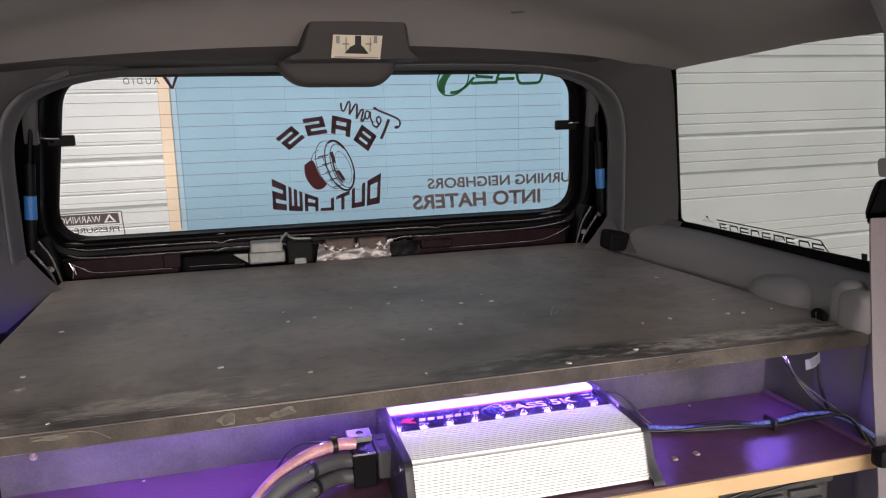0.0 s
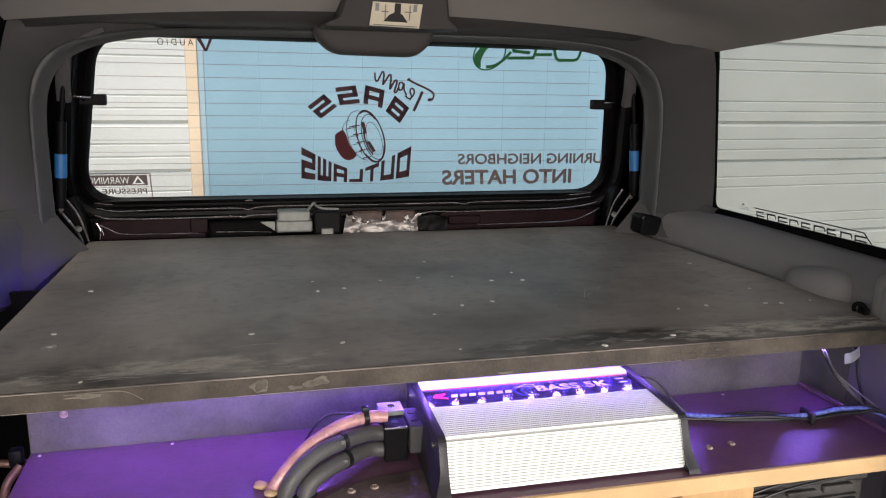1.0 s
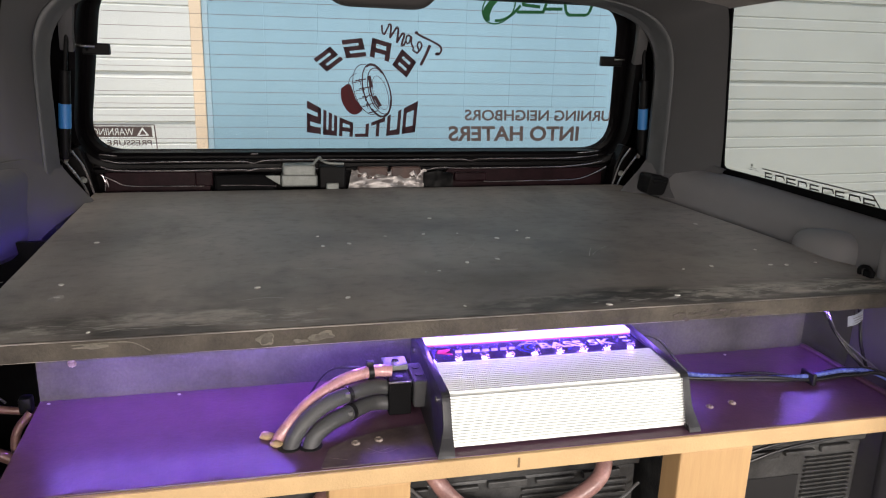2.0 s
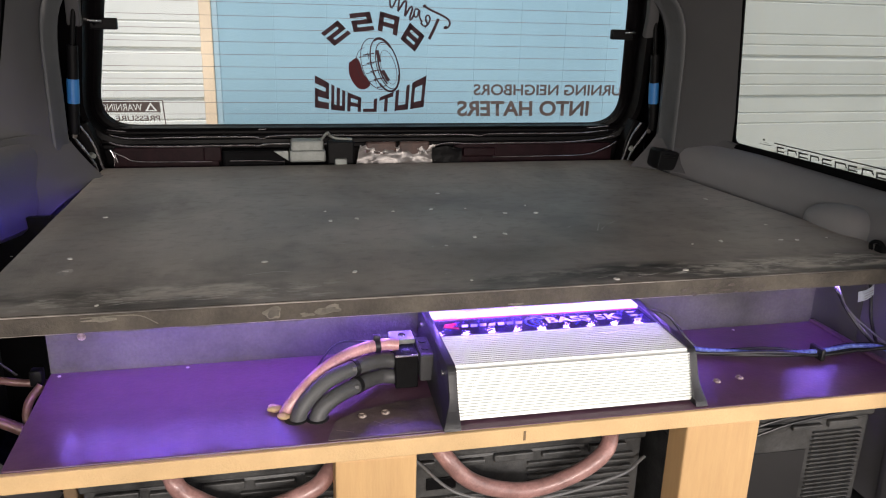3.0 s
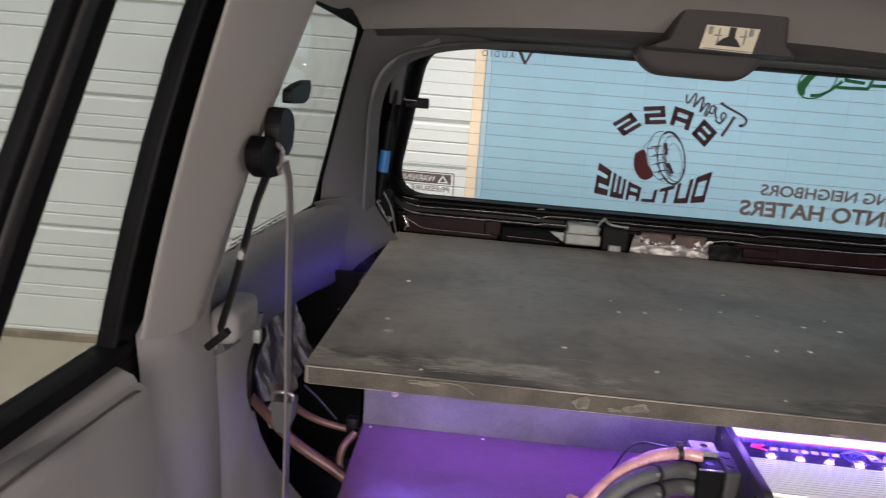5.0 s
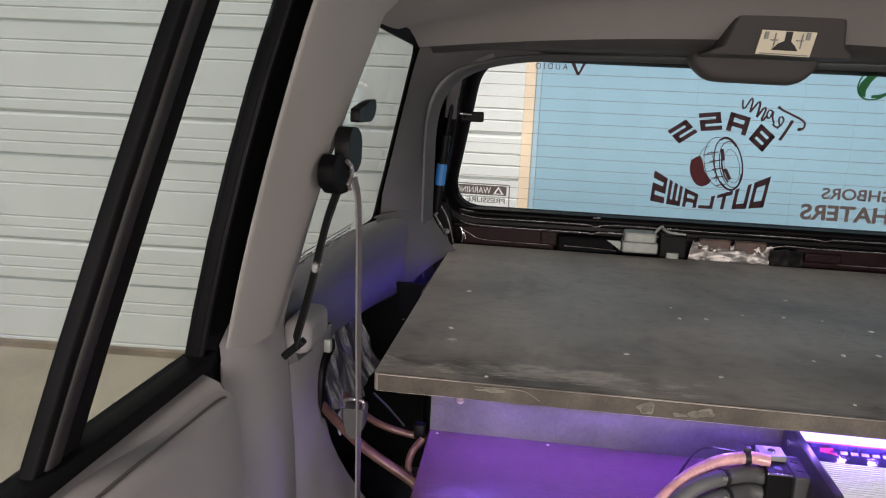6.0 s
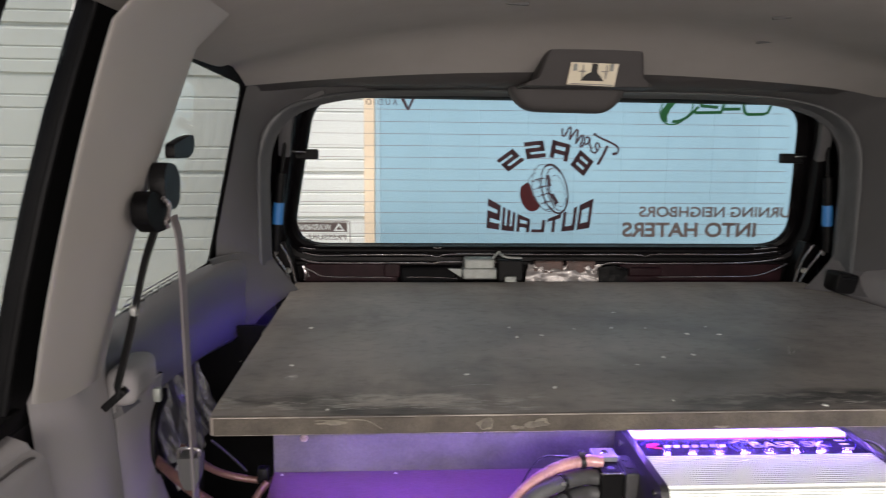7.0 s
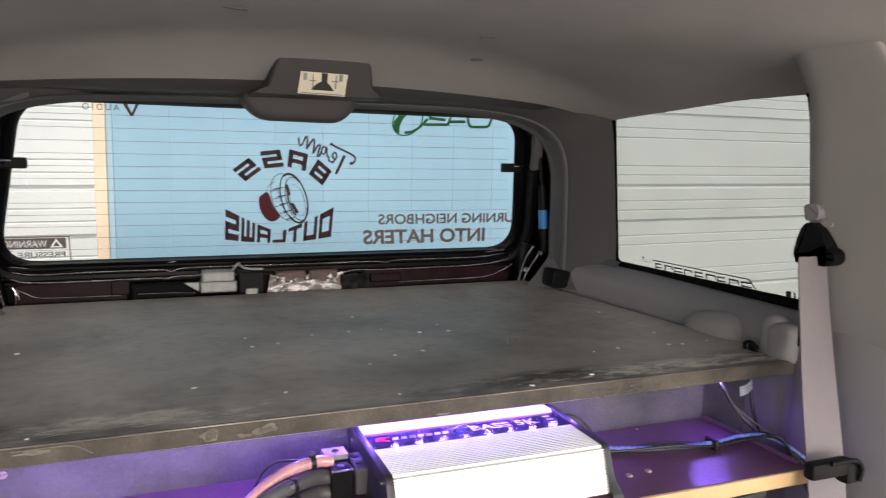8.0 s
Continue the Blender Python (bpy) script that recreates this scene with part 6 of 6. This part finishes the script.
cable("thin_wire", [(0.238, 1.004, 1.036), (0.252, 1.008, 1.044), (0.272, 1.002, 1.038), (0.290, 0.985, 1.015), (0.305, 0.975, 1.0)], 0.0018, "wire", "thin black wire looping out of the amplifier", n=8)
for pts, r in (([(0.515, 1.016, 1.078), (0.522, 1.000, 1.056), (0.535, 1.000, 1.037), (0.550, 0.985, 1.012), (0.565, 0.968, 0.992)], 0.0020), ([(0.519, 1.018, 1.078), (0.527, 1.002, 1.052), (0.548, 1.000, 1.026), (0.566, 0.975, 1.006), (0.580, 0.955, 0.992)], 0.0014),
               ([(0.523, 1.018, 1.078), (0.528, 1.003, 1.056), (0.540, 1.001, 1.034), (0.553, 0.988, 1.014), (0.567, 0.966, 0.992)], 0.0014), ([(0.570, 1.006, 1.078), (0.574, 1.000, 1.056), (0.575, 0.992, 1.020), (0.572, 0.972, 0.992)], 0.0024)):
    cable("thin_wire", pts, r, "grey_wire" if r < 0.0015 else "wire", "thin wire hanging from under the board", group="hanging wires", n=8)
for x, y in ((0.452, 0.938), (0.268, 0.978)):
    solo("cable_tie", box((x - 0.003, y - 0.012, 0.9945), (x + 0.003, y + 0.013, 1.0105), 0.002), "wire", "black cable tie round the signal wires", "cable tie", group="cable ties")
tag = thing("wire_tag", "small pale paper tag hanging on a wire", "tag", at=(0.56, 0.996, 1.05))
bm = loft([[(0.550 + 0.0083 * j + 0.0008 * i, 0.996 - 0.003 * math.sin(j * 1.3), 1.058 + 0.003 * j - 0.0050 * i) for j in range(4)] for i in range(4)], thick=0.0004)
add("paper", bm, "tag", tag)
bm = bmesh.new()
for i in range(3):
    z = 1.0565 - 0.0035 * i
    bm.faces.new([bm.verts.new(v) for v in ((0.555 + 0.002 * i, 0.9915, z), (0.570, 0.9915, z + 0.005), (0.570, 0.9915, z + 0.0042), (0.555 + 0.002 * i, 0.9915, z - 0.0008))])
add("print_bars", bm, "ink_grey", tag, "grey print bars", False)

# ---- batteries and loops of cable under the shelf ----
def battery(x0, x1, y0, group, rib_from=0.54, pitch=0.0085):
    bt = thing("battery", "dusty black ribbed battery under the rack shelf", "battery", at=((x0 + x1) / 2, y0 + 0.07, 0.70), group=group)
    add("case", box((x0, y0, 0.70), (x1, y0 + 0.145, 0.925), 0.004), "battery", bt)
    add("lid", box((x0 - 0.003, y0 - 0.004, 0.926), (x1 + 0.003, y0 + 0.148, 0.944), 0.003), "battery", bt)
    lip = box((x0 + 0.07, y0 - 0.007, 0.934), (x1 - 0.09, y0 - 0.003, 0.939), 0.001)
    add("grip_bar", lip, "battery", bt)
    rib = mesh_of("rib", box((0, -0.005, 0), ((x1 - x0) * (0.96 - rib_from), 0, pitch * 0.36), 0.0008), M["battery"], True)
    for k in range(round(0.135 / pitch)):
        z = 0.906 - pitch * k
        piece("rib", rib, pose(x0 + (x1 - x0) * rib_from, y0, z), bt)
        if k > 3 and rib_from < 0.6:
            piece("rib", rib, pose(x0 + (x1 - x0) * 0.03, y0, z), bt)
    add("label_plate", box((x0 + 0.05, y0 - 0.003, 0.885), (x0 + 0.085, y0 - 0.0005, 0.900), 0.001), "black", bt)
    for k in range(5):
        a = x0 + 0.012 + (x1 - x0 - 0.024) * k / 5
        add("lid_block", box((a, y0 - 0.0065, 0.915), (a + (x1 - x0) * 0.15, y0, 0.924 - 0.003 * (k % 2)), 0.0015), "battery", bt)
    far = (x1 - x0) * (0.40 if rib_from < 0.6 else 0.69)
    add("label_recess", box((x0 + (x1 - x0) * 0.10, y0 - 0.0015, 0.78), (x0 + far, y0 - 0.0003, 0.862 if rib_from < 0.6 else 0.884), 0.0005), "ink_black", bt, "dark blank label field")
    for x in (x0 + 0.035, x1 - 0.035):
        add("pole", rod((x, y0 + 0.05, 0.944), (x, y0 + 0.05, 0.955), 0.009, 0.008, 14), "grey_box", bt, "lead battery pole")
    add("cap", rod((x0 + 0.02, y0 + 0.022, 0.944), (x0 + 0.02, y0 + 0.022, 0.947), 0.008, None, 14), "battery", bt)
    return bt


battery(-0.425, -0.135, 0.905, "batteries under the shelf")
battery(-0.115, 0.200, 0.905, "batteries under the shelf")
battery(0.235, 0.520, 0.905, "batteries under the shelf", 0.71, 0.0062)
for pts in ([(-0.345, 0.94, 0.952), (-0.334, 0.885, 0.950), (-0.318, 0.876, 0.930), (-0.262, 0.874, 0.903), (-0.196, 0.876, 0.920), (-0.172, 0.890, 0.935), (-0.15, 0.91, 0.95)],
            [(-0.060, 0.93, 0.958), (-0.054, 0.882, 0.950), (-0.020, 0.874, 0.912), (0.040, 0.873, 0.893), (0.100, 0.874, 0.905), (0.140, 0.878, 0.930), (0.155, 0.90, 0.955)]):
    cable("copper_cable", pts, 0.0095, "copper_shaded", "thick copper cable looped between the batteries, coloured darker for shade", group="battery cables", n=16)
for k, pts in enumerate(([(-0.08, 0.90, 0.93), (-0.03, 0.875, 0.895), (0.06, 0.87, 0.882), (0.16, 0.88, 0.893), (0.20, 0.895, 0.905)], [(0.315, 0.89, 0.925), (0.36, 0.88, 0.945), (0.42, 0.878, 0.955), (0.50, 0.885, 0.962), (0.56, 0.90, 0.955)],
                         [(0.315, 0.885, 0.915), (0.37, 0.876, 0.940), (0.43, 0.874, 0.950), (0.52, 0.88, 0.955), (0.57, 0.90, 0.945)])):
    cable("thin_wire", pts, 0.0019, "wire" if k else "grey_wire", "thin wire slung under the shelf", group="thin wires", n=8)
# left hollow: copper cables, plug, film
cable("copper_cable", [(-0.640, 1.06, 1.016), (-0.566, 1.01, 0.984), (-0.502, 1.00, 0.950), (-0.46, 1.00, 0.920)], 0.0064, "copper_deep_shade", "copper cable running into the hollow beside the rack", group="battery cables", n=14)
cable("copper_cable", [(-0.61, 1.10, 1.008), (-0.560, 1.055, 0.996), (-0.506, 1.05, 0.984), (-0.45, 1.06, 0.978)], 0.0045, "copper_deep_shade", "copper cable running into the hollow beside the rack", group="battery cables", n=14)
cable("copper_cable", [(-0.488, 1.03, 0.99), (-0.500, 1.02, 0.975), (-0.503, 1.015, 0.955), (-0.495, 1.01, 0.935), (-0.47, 1.01, 0.92)], 0.0048, "copper_deep_shade", "copper cable looped beside the rack", group="battery cables", n=14)
cable("thin_wire", [(-0.552, 1.02, 1.050), (-0.535, 1.03, 1.028), (-0.515, 1.04, 1.000)], 0.0014, "wire", "thin black wire in the hollow", n=8)
solo("plug", box((-0.502, 1.035, 0.985), (-0.488, 1.05, 1.005), 0.003), "black", "small black plug beside the rack", "plug")
# black sheet added so that the far end of the hollow stays dark
solo("hollow_end", box((-0.690, 1.485, 0.70), (-0.560, 1.495, 1.070), 0.0), "rubber", "black sheet that gives the end of the hollow its shade", "liner", kind="structure", smooth=False)
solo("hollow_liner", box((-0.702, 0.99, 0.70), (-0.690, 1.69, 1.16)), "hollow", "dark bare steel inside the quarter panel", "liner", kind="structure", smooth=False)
rows = []
for i in range(19):
    y = 1.085 + 0.215 * i / 18
    rows.append([(-0.652 + 0.040 * (j / 9) + 0.013 * noise.noise(Vector((y * 34, j * 0.25, 1))), y + 0.008 * noise.noise(Vector((y * 20, j * 0.4, 3))), 1.078 - (0.125 - 0.03 * i / 18) * j / 9 + 0.006 * noise.noise(Vector((y * 16, j, 5)))) for j in range(10)])
solo("plastic_film", loft(rows, thick=0.0005), "film", "crumpled milky plastic film hanging in the hollow", "film")
bracket = sweep([(-0.630, 1.100, 1.082), (-0.630, 1.062, 1.066), (-0.630, 1.050, 1.040), (-0.630, 1.050, 1.005), (-0.628, 1.060, 0.990), (-0.622, 1.100, 0.978), (-0.616, 1.150, 0.966)], rounded([(-0.008, -0.004), (0.008, -0.004), (0.008, 0.004), (-0.008, 0.004)], 0.002, 2), up=(1, 0, 0))
solo("lip_bracket", bracket, "black", "black lip bracket at the edge of the hollow", "bracket")
cap = box((-0.648, 0.950, 1.116), (-0.614, 1.035, 1.160), 0.013, seg=3)
solo("belt_guide_cover", cap, "trim_ledge", "pale grey belt guide cover beside the hollow", "cover")
solo("catch", box((-0.612, 1.000, 1.105), (-0.603, 1.010, 1.122), 0.002), "grey_box", "small steel catch on the cover", "catch")

low = []
for k in range(15):                                  # lower trim panel, its rear edge curving back under the hollow
    s = k / 14
    z = 1.118 - 0.418 * s
    low_s = max(0.0, (1.035 - z) / 0.335)
    rear_y, rear_x = 1.052 + 0.015 * low_s + 0.26 * max(0.0, low_s - 0.18) ** 1.35 + 0.9 * max(0.0, z - 1.055), -0.638 + 0.085 * low_s
    row = []
    for i in range(9):
        u = i / 8
        row.append((-0.648 + (rear_x + 0.648) * u + 0.016 * math.sin(math.pi * u) * (0.3 + 0.7 * low_s), 0.972 + (rear_y - 0.972) * u, z - 0.012 * u))
    low.append(row)
panel_edge = [r[-1] for r in low]
lower_trim = thing("lower_trim_panel", "grey moulded lower trim panel beside the rack", "trim panel", at=(-0.62, 1.0, 0.70))
add("panel", loft(low, thick=0.005), "trim_ledge", lower_trim)
add("edge_strip", tube(panel_edge[::2], 0.0045, 8), "black", lower_trim, "black rubber edge strip")

# ---- seat belts ----
def strap(pts, wide, across, thick=0.0011):
    """A flat webbing strap; across: the way its width lies."""
    path = smooth_path(pts, 8)
    ac = Vector(across).normalized()
    widths = [wide] * len(path) if isinstance(wide, float) else [v.x for v in smooth_path([(w, 0, 0) for w in wide], 8)]
    bm = bmesh.new()
    rws = []
    for i, c in enumerate(path):
        d = (path[min(i + 1, len(path) - 1)] - path[max(i - 1, 0)]).normalized()
        nn = ac.cross(d).normalized() * thick
        rws.append([bm.verts.new(c + ac * u * widths[i] / 2 + nn * w) for u, w in ((-1, -1), (-0.5, -1.4), (0, -1), (0.5, -1.4), (1, -1), (1, 1), (0.5, 1.4), (0, 1), (-0.5, 1.4), (-1, 1))])
    for a, b in zip(rws, rws[1:]):
        for k in range(10):
            bm.faces.new((a[k], a[(k + 1) % 10], b[(k + 1) % 10], b[k]))
    bm.faces.new(rws[0]), bm.faces.new(rws[-1][::-1])
    return bm


def plate(poly, x0, x1, bev, r=0.006):
    """A rounded moulding: an outline in y, z drawn out along x."""
    return prism(rounded(poly, r, 4), "x", min(x0, x1), max(x0, x1), bev)


lb = thing("seat_belt", "grey seat belt hanging slack from a black pillar guide", "seat belt", at=(-0.56, 0.95, 1.00))
gd = plate([(0.908, 1.346), (0.906, 1.372), (0.918, 1.387), (0.946, 1.384), (0.962, 1.372), (0.958, 1.345), (0.938, 1.336)], -0.574, -0.558, 0.004, 0.009)
add("guide_cover", gd, "black", lb, "black plastic guide cover")
gd = plate([(0.864, 1.332), (0.862, 1.350), (0.880, 1.361), (0.906, 1.356), (0.934, 1.340), (0.934, 1.324), (0.920, 1.318), (0.890, 1.319)], -0.578, -0.562, 0.004, 0.007)
add("guide", gd, "rubber", lb, "black plastic belt guide")
add("guide_loop", tube([(-0.560, 0.905, 1.352), (-0.557, 0.913, 1.345), (-0.556, 0.908, 1.335), (-0.557, 0.902, 1.329), (-0.559, 0.914, 1.322)], 0.0024, 8), "bead", lb, "worn steel guide loop")
add("height_slider", plate([(0.937, 1.390), (0.938, 1.404), (0.980, 1.411), (1.012, 1.414), (1.016, 1.404), (1.008, 1.394), (0.990, 1.389)], -0.566, -0.556, 0.003, 0.005), "black", lb, "black height slider knob")
add("webbing", strap([(-0.562, 0.944, 1.330), (-0.558, 0.950, 1.290), (-0.557, 0.955, 1.15), (-0.556, 0.960, 1.05), (-0.556, 0.964, 0.92), (-0.556, 0.966, 0.80)], 0.030, (-0.10, 0.99, 0)), "belt_mid", lb, "grey webbing seen edge-on")
add("webbing", strap([(-0.572, 0.922, 1.325), (-0.580, 0.900, 1.285), (-0.590, 0.880, 1.22), (-0.602, 0.868, 1.165)], 0.026, (-0.40, 0.85, 0.2)), "belt_dark", lb, "dark webbing running into the pillar slot")
tongue = prism(rounded([(-0.573, 1.058), (-0.548, 1.058), (-0.549, 1.034), (-0.554, 1.020), (-0.566, 1.020), (-0.571, 1.034)], 0.004, 3), "y", 0.950, 0.976, 0.004)
add("tongue_plate", tube([(-0.572, 0.956, 1.058), (-0.571, 0.955, 1.066), (-0.560, 0.953, 1.069), (-0.550, 0.955, 1.066), (-0.549, 0.956, 1.058)], 0.0022, 8), "bead", lb, "worn steel belt loop")
add("tongue", tongue, "trim", lb, "dark grey plastic belt tongue")
add("slot_plate", moved(box((-0.015, -0.006, -0.004), (0.014, 0.006, 0.004), 0.002), pose(-0.603, 0.868, 1.158, 0, -42, 0)), "black", lb, "black slot plate")
add("clear_stop", box((-0.588, 0.872, 1.238), (-0.579, 0.888, 1.250), 0.004), "film", lb, "clear plastic stop")
rb = thing("seat_belt", "grey seat belt running down taut from a black pillar guide", "seat belt", at=(0.58, 0.90, 0.95))
gd = plate([(0.930, 1.300), (0.922, 1.316), (0.906, 1.319), (0.893, 1.309), (0.880, 1.286), (0.878, 1.262), (0.930, 1.260), (0.938, 1.270)], 0.574, 0.596, 0.006, 0.009)
add("guide", gd, "black", rb, "black plastic belt guide")
gd = plate([(0.890, 1.288), (0.872, 1.284), (0.866, 1.276), (0.868, 1.266), (0.878, 1.260), (0.930, 1.258), (0.934, 1.264), (0.932, 1.272), (0.910, 1.276)], 0.574, 0.594, 0.005, 0.006)
add("guide_lip", gd, "black", rb, "black moulded guide lip")
add("slider_track", plate([(0.908, 1.432), (0.890, 1.431), (0.884, 1.312), (0.904, 1.312)], 0.586, 0.598, 0.002, 0.007), "trim_light", rb, "pale grey height slider track")
add("height_slider", plate([(0.923, 1.342), (0.903, 1.345), (0.895, 1.334), (0.898, 1.323), (0.918, 1.319)], 0.572, 0.588, 0.004, 0.006), "trim_mid", rb, "grey height slider knob")
add("webbing", strap([(0.569, 0.897, 1.272), (0.566, 0.893, 1.252), (0.562, 0.875, 1.162), (0.549, 0.850, 1.091), (0.534, 0.820, 1.01), (0.527, 0.805, 0.96), (0.510, 0.780, 0.86), (0.500, 0.76, 0.80)], (0.048, 0.048, 0.053, 0.058, 0.060, 0.060, 0.058, 0.058), (1.0, -0.06, 0)), "belt", rb, "grey ribbed webbing")
add("webbing", strap([(0.585, 0.925, 1.275), (0.598, 0.930, 1.20), (0.606, 0.935, 1.13)], 0.030, (0.3, 0.95, 0)), "belt_dark", rb, "dark webbing running into the pillar")
lg = box((0.472, 0.782, 1.008), (0.540, 0.800, 1.030), 0.005)
box((0.528, 0.780, 0.996), (0.552, 0.802, 1.026), 0.006, lg)
tube([(0.500, 0.781, 1.029), (0.536, 0.778, 1.030), (0.548, 0.777, 1.018), (0.546, 0.778, 1.002)], 0.003, 8, bm=lg)
add("lower_guide", lg, "black", rb, "black lower belt guide")

# bumps and covers on the right ledge
dome = bmesh.new()
bmesh.ops.create_uvsphere(dome, u_segments=40, v_segments=20, radius=1)
for v in dome.verts:
    q = [math.copysign(abs(c) ** 0.72, c) for c in v.co]
    v.co = Vector((0.655 + q[0] * 0.040, 1.162 + q[1] * 0.072, 1.098 + q[2] * (0.040 - 0.010 * q[1])))
solo("ledge_cover", dome, "cover", "pale grey rounded cover on the padded ledge", "cover")
cover = thing("belt_guide_cover", "pale grey belt guide cover with a black hook", "cover", at=(0.635, 1.0, 1.09))
add("cap", box((0.610, 0.966, 1.088), (0.66, 1.018, 1.152), 0.016, seg=3), "cover", cover)
add("shroud", box((0.618, 1.000, 1.086), (0.665, 1.042, 1.160), 0.018, seg=3), "cover", cover)
hook = tube([(0.608, 1.050, 1.098), (0.605, 1.049, 1.108), (0.606, 1.044, 1.113), (0.608, 1.036, 1.113), (0.610, 1.031, 1.107), (0.611, 1.030, 1.096)], 0.0030, 10)
box((0.606, 1.028, 1.098), (0.614, 1.044, 1.110), 0.002, hook)
solo("hook", hook, "black", "small black hook on the belt guide cover", "hook")
